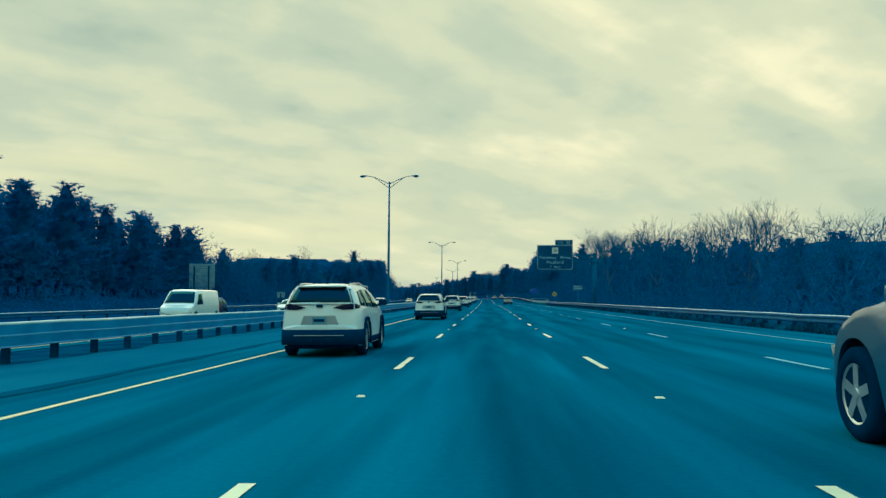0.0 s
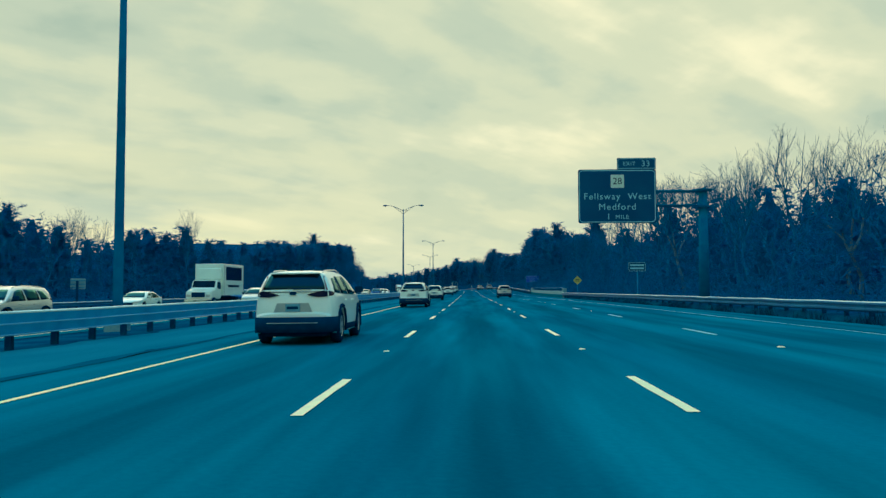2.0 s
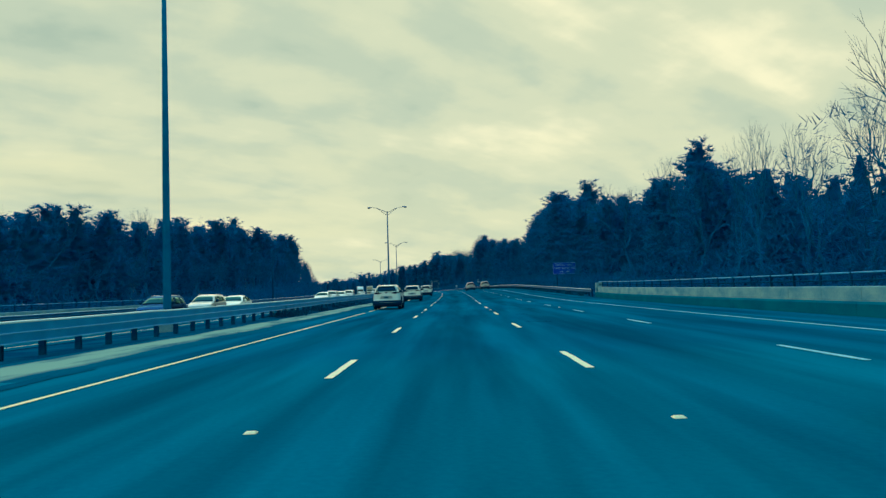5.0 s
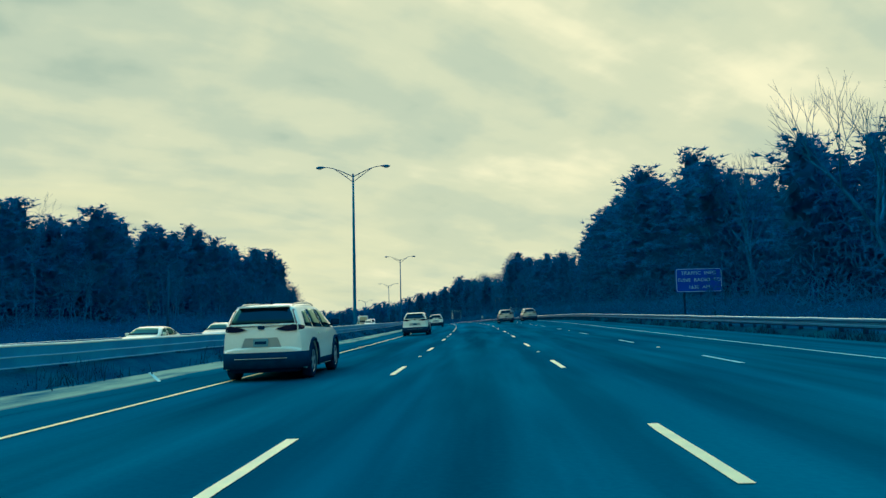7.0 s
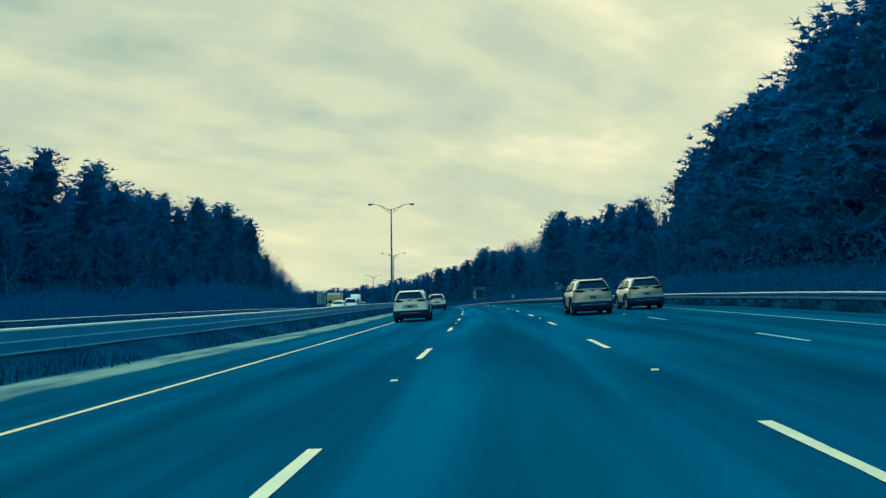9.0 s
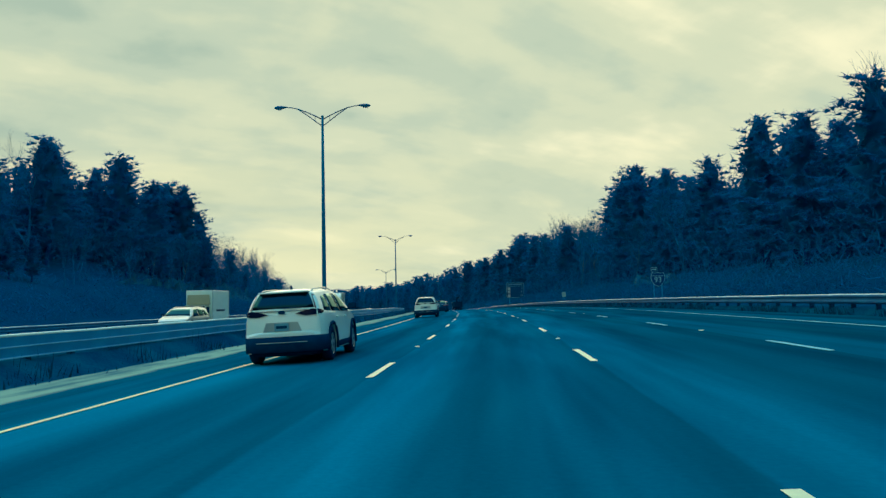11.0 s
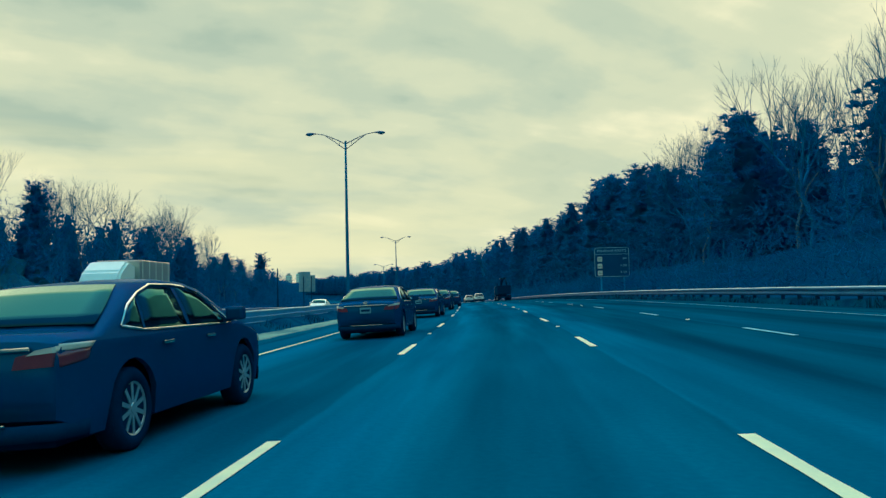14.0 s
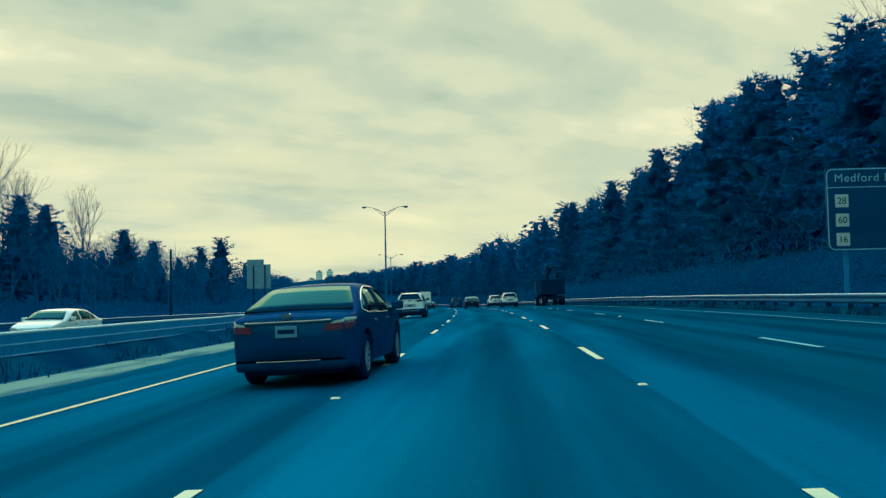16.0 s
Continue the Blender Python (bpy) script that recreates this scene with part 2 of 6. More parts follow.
M = dict(
    asphalt=asphalt_shader(),
    shoulder=shader("shoulder", (0.0, 0.125, 0.195), (0.004, 0.165, 0.235), spec=0.0, rough=0.9, scale=0.7, fine=18, bump=0.4, uv=True, stretch=(1, 0.25, 1)),
    sand=sand_shader(),
    grass=shader("dry_grass", (0.0, 0.042, 0.10), (0.0, 0.085, 0.15), rough=1.0, scale=0.6, fine=12, bump=0.8, spec=0.0),
    litter=shader("leaf_litter", (0.0, 0.045, 0.115), (0.0, 0.065, 0.15), rough=1.0, scale=0.15, fine=3, bump=0.8, spec=0.0),
    paint=shader("road_paint_white", (0.95, 0.84, 0.46), (0.78, 0.74, 0.45), rough=0.6, scale=3, fine=40, bump=0.15, per_object=0.06),
    edge=shader("road_paint_worn", (0.26, 0.64, 0.64), (0.12, 0.46, 0.50), rough=0.7, scale=0.6, fine=30, bump=0.15, spec=0.1),
    yellow=shader("road_paint_yellow", (0.86, 0.78, 0.34), (0.66, 0.66, 0.34), rough=0.6, scale=0.6, fine=30, bump=0.15),
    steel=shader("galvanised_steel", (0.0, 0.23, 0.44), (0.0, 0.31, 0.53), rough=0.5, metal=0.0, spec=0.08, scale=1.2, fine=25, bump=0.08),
    # darker copy of the steel: shade on the outer beam faces, as colour
    shaded_steel=shader("shaded_galvanised_steel", (0.0, 0.10, 0.22), (0.0, 0.15, 0.28), rough=0.6, metal=0.0, spec=0.05, scale=0.8, fine=25, bump=0.08),
    # bead and edge steels carry the sky's highlight as paler colour
    bead_steel=shader("bead_highlight_steel", (0.10, 0.42, 0.54), (0.04, 0.32, 0.46), rough=0.5, metal=0.1, scale=0.8, fine=20, bump=0.1),
    bright_steel=shader("edge_highlight_steel", (0.62, 0.80, 0.66), (0.40, 0.66, 0.62), rough=0.5, metal=0.1, scale=0.8, fine=20, bump=0.1),
    rust=shader("post_steel", (0.0, 0.04, 0.105), (0.0, 0.07, 0.14), rough=0.9, spec=0.0, scale=5, fine=40, per_object=0.25),
    pole=shader("lamp_pole", (0.0, 0.12, 0.25), (0.0, 0.16, 0.29), rough=0.7, metal=0.0, spec=0.0, scale=2, fine=30),
    head=shader("lamp_housing", (0.0, 0.16, 0.34), rough=0.6, spec=0.0, scale=4, fine=30),
    lens=shader("lamp_glass", (0.02, 0.24, 0.40), rough=0.15, spec=0.6, scale=3),
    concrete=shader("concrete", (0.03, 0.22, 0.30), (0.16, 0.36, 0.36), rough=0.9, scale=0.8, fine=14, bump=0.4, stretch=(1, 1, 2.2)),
    # kerb concrete close to the road's dark teal tone
    stained=shader("kerb_concrete", (0.0, 0.105, 0.172), (0.0, 0.14, 0.205), rough=0.9, spec=0.0, scale=0.5, fine=14, bump=0.4, stretch=(1, 1, 2.2)),
    green=shader("sign_green", (0.0, 0.065, 0.15), (0.0, 0.085, 0.175), rough=0.6, scale=0.7, fine=20, spec=0.05),
    blue=shader("sign_blue", (0.0, 0.06, 0.42), (0.0, 0.08, 0.5), spec=0.05, rough=0.6, scale=0.7, fine=20),
    navy=shader("sign_navy", (0.0, 0.055, 0.17), (0.0, 0.07, 0.20), spec=0.05, rough=0.6, scale=0.7, fine=20),
    white=shader("sign_white", (0.16, 0.56, 0.62), (0.24, 0.62, 0.64), rough=0.5, scale=3, fine=20),
    shield=shader("sign_plate_white", (0.48, 0.66, 0.55), (0.56, 0.72, 0.58), rough=0.5, scale=3, fine=20),
    ink=shader("sign_ink", (0.01, 0.04, 0.06), rough=0.6, scale=3),
    aluminium=shader("sign_back_aluminium", (0.12, 0.37, 0.42), (0.24, 0.48, 0.46), rough=0.5, metal=0.3, scale=1.5, fine=20),
    sign_yellow=shader("sign_yellow", (0.45, 0.45, 0.10), (0.55, 0.52, 0.14), rough=0.5, scale=4),
    bark=shader("pine_bark", (0.0, 0.035, 0.15), (0.0, 0.055, 0.19), rough=1.0, scale=3, fine=14, bump=0.8, spec=0.0, stretch=(1, 1, 0.2)),
    needles=shader("pine_needles", (0.0, 0.132, 0.325), (0.0, 0.156, 0.36), rough=1.0, scale=0.6, fine=6, spec=0.0, per_island=0.08),
    twigs=shader("bare_wood", (0.0, 0.105, 0.225), (0.0, 0.14, 0.275), rough=1.0, scale=1.5, fine=12, bump=0.5, spec=0.0, per_island=0.3),
    birch=shader("pale_bark", (0.05, 0.16, 0.21), (0.01, 0.09, 0.14), rough=0.9, scale=3, fine=10, stretch=(1, 1, 0.4)),
    brush=shader("bare_brush", (0.0, 0.090, 0.222), (0.0, 0.13, 0.29), rough=1.0, scale=0.12, fine=5, spec=0.0, per_island=0.15),
    rock=shader("cut_rock", (0.0, 0.075, 0.14), (0.0, 0.125, 0.20), spec=0.05, rough=0.95, scale=0.7, fine=6, bump=0.9),
    haze=shader("far_facade", (0.14, 0.26, 0.30), (0.18, 0.30, 0.33), rough=0.9, scale=0.02, fine=1),
    seam=shader("paving_seam", (0.0, 0.075, 0.13), (0.0, 0.095, 0.155), spec=0.0, rough=0.9, scale=1.2, fine=20),
    tar=shader("sealed_crack", (0.0, 0.03, 0.07), spec=0.0, rough=0.8, scale=2),
)


def let_light_through(m, amount):
    """Thin needles and twigs pass some light on."""
    N, L = m.node_tree.nodes, m.node_tree.links
    p, out = N["Principled BSDF"], N["Material Output"]
    tr, mx = N.new("ShaderNodeBsdfTranslucent"), N.new("ShaderNodeMixShader")
    mx.inputs[0].default_value = amount
    L.new(p.inputs["Base Color"].links[0].from_socket, tr.inputs[0])
    L.new(p.outputs[0], mx.inputs[1]), L.new(tr.outputs[0], mx.inputs[2])
    L.new(mx.outputs[0], out.inputs[0])


let_light_through(M["needles"], 0.62)
let_light_through(M["brush"], 0.4)

# ------------------------------------------------------------------ the road's line: curvature, grade and bank by distance along it
BEND = {-60: -0.831, -10: -0.479, 40: -0.125, 90: 0.129, 140: 0.077, 190: -0.078, 240: -0.023, 290: 0.386, 340: 0.692, 390: 0.725, 440: 0.732, 490: 0.69, 540: 0.73, 590: 0.732, 640: 0.709, 690: 0.67, 740: 0.619, 790: 0.56, 840: 0.496, 890: 0.429, 940: 0.361, 990: 0.292, 1200: 0.2}
RISE = {-60: 0.3432, -10: 0.2206, 40: 0.0843, 90: -0.0189, 140: -0.0331, 190: 0.0447, 240: 0.1246, 290: 0.0189, 340: -0.1024, 390: -0.1082, 440: -0.0874, 490: -0.1147, 540: -0.1333, 590: -0.1256, 640: -0.104, 690: -0.02, 740: 0.06, 790: 0.12, 840: 0.14, 890: 0.12, 940: 0.08, 990: 0.05, 1100: 0.0}
BANK = {-60: 1.47, 40: 1.21, 140: 0.89, 240: 0.85, 340: 4.25, 440: 3.48, 540: 3.31, 640: 2.91, 740: 2.49, 840: 2.22, 940: 2.09, 1100: 0.5}
STEP = 2.0
GRID = np.arange(-60, 1502, STEP)
ZERO = int(60 / STEP)


def table(d):
    return np.interp(GRID, list(d), list(d.values()))


HEAD = np.cumsum(table(BEND) * 1e-3) * STEP
HEAD -= HEAD[ZERO]
GRADE = np.cumsum(table(RISE) * 1e-3) * STEP
GRADE -= GRADE[ZERO]
CX, CY, CZ = np.cumsum(-np.sin(HEAD)) * STEP, np.cumsum(np.cos(HEAD)) * STEP, np.cumsum(GRADE) * STEP
CX, CY, CZ = CX - CX[ZERO], CY - CY[ZERO], CZ - CZ[ZERO]
CROSS = table(BANK) * 0.01


def heading(s):
    return np.interp(s, GRID, HEAD)


def cross_fall(u):
    """How far the ground lies below the lanes' plane, across the road (level between 9 m left and 9 m right)."""
    return np.interp(u, [-200, -60, -36, -31, -13, -10, 9, 13.4, 15, 18, 200], [-0.6, -0.6, -0.6, -0.45, -0.15, 0, 0, -0.22, -0.45, -0.5, -0.5])


def at(s, u, z=0.0, fall=False):
    """World place at s metres along, u metres right of the camera's lane's middle, z above the lanes' plane (fall: above the ground's own surface)."""
    s, u = np.asarray(s, float), np.asarray(u, float)
    t = heading(s)
    zz = np.interp(s, GRID, CZ) + np.clip(u, -9, 13) * np.interp(s, GRID, CROSS) + z
    if fall:
        zz = zz + cross_fall(u)
    return np.stack(np.broadcast_arrays(np.interp(s, GRID, CX) + u * np.cos(t), np.interp(s, GRID, CY) + u * np.sin(t), zz), -1)


def stand(s, u, z=0.0, turn=0.0, fall=True):
    """Pose of an upright thing on the ground, facing along the road."""
    x, y, zz = at(s, u, z, fall)
    return pose(float(x), float(y), float(zz), 0, 0, math.degrees(float(heading(s))) + turn)


def ride(s, u, turn=0.0):
    """Pose of a vehicle, tilted with grade and bank."""
    x, y, zz = at(s, u, 0.0, True)
    lean = math.degrees(math.atan(float(np.interp(s, GRID, CROSS)))) if -9 < u < 9 else 0
    m = pose(float(x), float(y), float(zz), 0, 0, math.degrees(float(heading(s)))) @ pose(0, 0, 0, math.degrees(float(np.interp(s, GRID, GRADE))), -lean, 0)
    return m @ pose(0, 0, 0, 0, 0, turn)


# ------------------------------------------------------------------ mesh helpers
def mesh_from(name, verts, faces, material, smooth=False, uvs=None):
    me = bpy.data.meshes.new(name)
    me.from_pydata([tuple(map(float, v)) for v in verts], [], [tuple(map(int, f)) for f in faces])
    if uvs is not None:
        lay = me.uv_layers.new(name="UVMap")
        idx = np.empty(len(me.loops), dtype=np.int32)
        me.loops.foreach_get("vertex_index", idx)
        lay.data.foreach_set("uv", np.asarray(uvs, dtype=np.float32)[idx].ravel())
    if smooth:
        me.polygons.foreach_set("use_smooth", np.ones(len(me.polygons), dtype=bool))
    me.materials.append(material)
    me.update()
    return me


def tri_mesh(name, verts, tris, material):
    """Fast mesh of many triangles."""
    me = bpy.data.meshes.new(name)
    n = len(tris)
    me.vertices.add(len(verts))
    me.vertices.foreach_set("co", np.asarray(verts, dtype=np.float32).ravel())
    me.loops.add(3 * n)
    me.loops.foreach_set("vertex_index", np.asarray(tris, dtype=np.int32).ravel())
    me.polygons.add(n)
    me.polygons.foreach_set("loop_start", np.arange(0, 3 * n, 3, dtype=np.int32))
    me.update(calc_edges=True)
    me.materials.append(material)
    return me


def part(name, bm, material, parent, label="", m=None):
    """Links a bmesh (or a mesh) as one object under a thing or a part."""
    if isinstance(bm, bmesh.types.BMesh):
        me = bpy.data.meshes.new(name)
        bm.normal_update()
        bm.to_mesh(me)
        bm.free()
        me.materials.append(material)
    else:
        me = bm
    ob = new(name, me)
    ob.parent = parent
    if m is not None:
        ob.matrix_basis = m
    if label:
        ob["label"] = label
    return ob


def thing(name, m, label, category, group="", kind=""):
    ob = new(name)
    ob.empty_display_size = 0.3
    ob.matrix_basis = m
    return tagged(ob, label, category, group, kind)


def add_box(bm, x0, x1, y0, y1, z0, z1, bevel=0.0, m=None):
    b = bmesh.new()
    bmesh.ops.create_cube(b, size=1, matrix=Matrix.Translation(((x0 + x1) / 2, (y0 + y1) / 2, (z0 + z1) / 2)) @ Matrix.Diagonal((x1 - x0, y1 - y0, z1 - z0, 1)))
    if bevel:
        bmesh.ops.bevel(b, geom=list(b.edges), offset=bevel, segments=2, profile=0.6, affect="EDGES")
    if m is not None:
        bmesh.ops.transform(b, matrix=m, verts=b.verts)
    me = bpy.data.meshes.new("tmp")
    b.to_mesh(me)
    b.free()
    bm.from_mesh(me)
    bpy.data.meshes.remove(me)
    return bm


def box(x0, x1, y0, y1, z0, z1, bevel=0.0, m=None):
    return add_box(bmesh.new(), x0, x1, y0, y1, z0, z1, bevel, m)


def add_tube(bm, pts, radii, sides=8, caps=True):
    """A tapered tube along points."""
    pts = [Vector(p) for p in pts]
    rings = []
    for i, (p, r) in enumerate(zip(pts, radii)):
        d = (pts[min(i + 1, len(pts) - 1)] - pts[max(i - 1, 0)]).normalized()
        a = d.cross(Vector((0, 1, 0)) if abs(d.y) < 0.9 else Vector((1, 0, 0))).normalized()
        b = d.cross(a)
        rings.append([bm.verts.new(p + r * (math.cos(2 * math.pi * k / sides) * a + math.sin(2 * math.pi * k / sides) * b)) for k in range(sides)])
    for r0, r1 in zip(rings, rings[1:]):
        for k in range(sides):
            f = bm.faces.new((r0[k], r0[(k + 1) % sides], r1[(k + 1) % sides], r1[k]))
            f.smooth = True
    if caps:
        bm.faces.new(rings[0][::-1]), bm.faces.new(rings[-1])
    return bm


def tube(pts, radii, sides=8):
    return add_tube(bmesh.new(), pts, radii, sides)


def prism(poly, y0, y1, bevel=0.0):
    """A flat outline in (x, z), given depth along y."""
    bm = bmesh.new()
    a = [bm.verts.new((x, y0, z)) for x, z in poly]
    b = [bm.verts.new((x, y1, z)) for x, z in poly]
    n = len(poly)
    bm.faces.new(a), bm.faces.new(b[::-1])
    for i in range(n):
        bm.faces.new((a[i], b[i], b[(i + 1) % n], a[(i + 1) % n]))
    bmesh.ops.recalc_face_normals(bm, faces=bm.faces)
    if bevel:
        bmesh.ops.bevel(bm, geom=list(bm.edges), offset=bevel, segments=1, affect="EDGES")
    return bm


def rounded(x0, x1, z0, z1, r, n=5):
    out = []
    for cx, cz, a0 in ((x1 - r, z0 + r, -90), (x1 - r, z1 - r, 0), (x0 + r, z1 - r, 90), (x0 + r, z0 + r, 180)):
        for k in range(n + 1):
            a = radians(a0 + 90 * k / n)
            out.append((cx + r * math.cos(a), cz + r * math.sin(a)))
    return out


def ribbon(name, s0, s1, us, lift, material, step=4.0, jitter=0.0, parent=None, drift=None):
    """A strip of surface along the road, between the offsets us."""
    ss = np.arange(s0, s1 + step * 0.5, step)
    us = np.asarray(us, float)
    S, Uu = np.meshgrid(ss, us, indexing="ij")
    if jitter:
        rng = np.random.default_rng(int(abs(us[0]) * 100) + 7)
        Uu = Uu + rng.normal(0, jitter, Uu.shape)
    if drift:
        Uu = Uu + np.interp(S, *drift)
    P = at(S, Uu, lift, True).reshape(-1, 3)
    n = len(us)
    F = [(i * n + j, i * n + j + 1, (i + 1) * n + j + 1, (i + 1) * n + j) for i in range(len(ss) - 1) for j in range(n - 1)]
    me = mesh_from(name, P, F, material, True, np.stack([Uu.ravel(), S.ravel()], -1))
    ob = new(name, me)
    if parent:
        ob.parent = parent
    return ob


# ------------------------------------------------------------------ ground, carriageways and markings
# height of the treetops over the road on either side
TOP_RIGHT = {0: 9, 40: 9, 60: 9.3, 75: 10.4, 100: 11.8, 125: 13.6, 170: 16.5, 200: 20, 222: 15.5, 234: 13.5, 245: 13, 265: 16.0, 285: 17, 310: 16.2, 327: 17.2, 350: 19.6, 378: 23, 392: 20.5, 406: 18.5, 420: 15, 442: 16.6, 465: 16.3, 490: 21.5, 506: 19.5, 516: 18.6, 530: 18.8, 545: 19.3, 560: 20.2, 578: 19.8, 590: 21.3, 608: 21.8, 620: 21.0, 650: 19.8, 690: 21, 757: 21.8, 850: 23, 1000: 23, 1500: 23}
TOP_LEFT = {0: 14.5, 60: 14.8, 85: 14.8, 125: 13.6, 137: 12.4, 160: 12.2, 172: 10.5, 180: 11, 205: 13, 226: 11, 250: 10.3, 278: 14, 330: 16.5, 365: 18.5, 410: 18.8, 440: 20.2, 480: 23.3, 512: 23.2, 520: 21, 531: 17.5, 560: 18.0, 600: 19.0, 625: 17.5, 648: 12.5, 690: 13.5, 735: 12.8, 800: 13, 1000: 16, 1500: 20}


def hill(s, u):
    """Height of the land beside the road above the road's own ground."""
    s, u = np.asarray(s, float), np.asarray(u, float)
    right = np.interp(u, [15, 18, 24, 34, 60, 120, 400], [0, 0.1, 0.55, 0.9, 1.3, 1.6, 1.6]) * np.interp(s, [0, 60, 130, 200, 250, 300, 360, 480, 600, 800], [0.5, 0.6, 1.5, 2, 1.0, 3, 5, 6.5, 7, 7])
    left = np.interp(-u, [34, 37, 42, 50, 70, 120, 400], [0, 0.15, 0.6, 0.95, 1.3, 1.3, 0.2]) * np.interp(s, [0, 120, 160, 250, 330, 400, 470, 520, 560, 650, 800], [2.5, 2, 0.5, 0.5, 3, 5, 8.5, 7.5, 3.5, 2.5, 3])
    # unseen mound behind the trees, added to block sky between them
    sky_block = np.interp(u, [37, 52, 100, 170], [0, 0.52, 0.5, 0.0]) * np.interp(s, list(TOP_RIGHT), list(TOP_RIGHT.values())) + np.interp(-u, [60, 78, 125, 200], [0, 0.48, 0.45, 0.0]) * np.interp(s, list(TOP_LEFT), list(TOP_LEFT.values()))
    sky_block = sky_block * (1 + 0.16 * np.sin(s * 0.061 + 1.7 * np.sin(s * 0.023)) + 0.10 * np.sin(s * 0.17 + u * 0.08))
    return right + left + sky_block


def build_ground():
    ss = np.concatenate([[-900, -400, -150], np.arange(-60, 1000, 10), np.arange(1000, 1500, 50), [1500, 1800, 2600]])
    us = np.array([-2600, -1200, -500, -250, -160, -120, -95, -80, -74, -68, -62, -56, -50, -46, -42, -39, -36, -34, -31, -13, -10, -6, 0, 9, 13.4, 15, 17, 19, 21, 24, 28, 32, 37, 42, 52, 66, 85, 120, 200, 400, 900, 2600], float)
    V = []
    sc = np.clip(ss, -60, 1500)
    for s, c in zip(ss, sc):
        p = at(np.full(len(us), c), us, 0, True)
        t = heading(c)
        ext = s - c
        p[:, 0] += -np.sin(t) * ext
        p[:, 1] += np.cos(t) * ext
        p[:, 2] += hill(c, us) - np.where((us > -13) & (us < 13.4), 0.12, 0.02) - np.where(np.abs(us) > 300, (np.abs(us) - 300) * 0.004, 0)
        V.append(p)
    V = np.array(V)
    rng = np.random.default_rng(5)
    far = (np.abs(us) > 36) & (np.abs(us) < 200)
    V[:, far, 2] += rng.normal(0, 0.25, (len(ss), far.sum()))
    n = len(us)
    # where the road's curve would fold the far land over itself, keep it beyond the bend's centre
    F = [(i * n + j, i * n + j + 1, (i + 1) * n + j + 1, (i + 1) * n + j) for i in range(len(ss) - 1) for j in range(n - 1)]
    me = mesh_from("ground", V.reshape(-1, 3), F, M["litter"], True)
    tagged(new("ground", me), "dark leaf-littered ground rising into the woods", "ground", kind="structure")


build_ground()
road = tagged(ribbon("road", -60, 1480, [-6.7, -5.3, -3.7, -1.83, 0, 1.83, 3.66, 5.49, 7.3, 9.0, 11.0, 12.9], 0.0, M["asphalt"]), "worn grey asphalt motorway carriageway with four lanes", "road", kind="structure")
opposite = tagged(ribbon("road_opposite", -60, 1480, [-30.5, -26.5, -22.8, -19.2, -15.5, -13.2], 0.0, M["asphalt"], 5.0), "grey asphalt carriageway for oncoming traffic", "road", kind="structure")
verge = tagged(ribbon("verge_median", -60, 1480, [-13.2, -11.6, -10.4, -9.4, -8.3], -0.02, M["grass"], 2.0, 0.10), "dark dry grass in the median under the guard rail", "verge", kind="structure")
shoulder_sand = tagged(ribbon("verge_sand", 184, 1000, [-9.2, -8.5, -7.9, -7.3, -6.6], 0.004, M["sand"], 1.0, 0.06), "pale sand and gravel washed along the road's left edge", "gravel", kind="structure")
tagged(ribbon("verge_gravel", -60, 184, [-9.6, -8.6, -7.6, -6.5], 0.004, M["shoulder"], 1.0, 0.12), "grey gravel shoulder below the guard rail", "gravel", kind="structure")


def median_bank():
    """Low grassy bank between the guard rail and the opposite carriageway."""
    ss = np.arange(212, 1000, 2.0)
    rng = np.random.default_rng(41)
    V, F = [], []
    prof = ((-13.1, 0.0), (-12.4, 0.3), (-11.4, 0.48), (-10.2, 0.44), (-9.65, 0.34), (-8.95, -0.03))
    for i, s in enumerate(ss):
        end = min(1.0, (s - 212) / 50)
        for u, z in prof:
            V.append(at(s, u + rng.normal(0, 0.05), z * end + (rng.normal(0, 0.03) if z > 0.05 else 0), True))
        if i:
            for k in range(5):
                a = (i - 1) * 6 + k
                F.append((a, a + 6, a + 7, a + 1))
    tagged(new("verge_bank", mesh_from("verge_bank", V, F, M["grass"], True)), "low dark grassy bank in the median", "verge", kind="structure")


median_bank()


def shade_bank(name, s0, s1):
    """Dark bank added in place of the woods' shade beneath the outer rail."""
    ss = np.arange(s0, s1, 2.5)
    rng = np.random.default_rng(int(s1))
    V, F = [], []
    prof = ((13.22, -0.03), (13.40, 0.26), (14.1, 0.40), (15.6, 0.42), (18.2, 0.10))
    for i, s in enumerate(ss):
        end = min(1.0, (s - s0) / 6 + 0.1, (s1 - s) / 6)
        for u, z in prof:
            V.append(at(s, u + (rng.normal(0, 0.05) if u > 13.5 else 0), z * end + (rng.normal(0, 0.035) if z > 0.05 else 0), True))
        if i:
            for k in range(4):
                a = (i - 1) * 5 + k
                F.append((a, a + 1, a + 6, a + 5))
    tagged(new(name, mesh_from(name, V, F, M["grass"], True)), "low dark bank added as shade under the outer guard rail", "verge", kind="structure")


shade_bank("verge_outer_south", -40, 184)
shade_bank("verge_outer_north", 253, 900)
verge_right = tagged(ribbon("verge_right", -60, 1480, [12.7, 13.6, 14.6, 16.0, 18.0], -0.012, M["grass"], 2.0, 0.12), "dark dry grass beside the right shoulder", "verge", kind="structure")
verge_far = tagged(ribbon("verge_far", -60, 1480, [-36.0, -33.5, -32.0, -30.3], -0.012, M["grass"], 3.0, 0.15), "dark dry grass beyond the opposite carriageway", "verge", kind="structure")

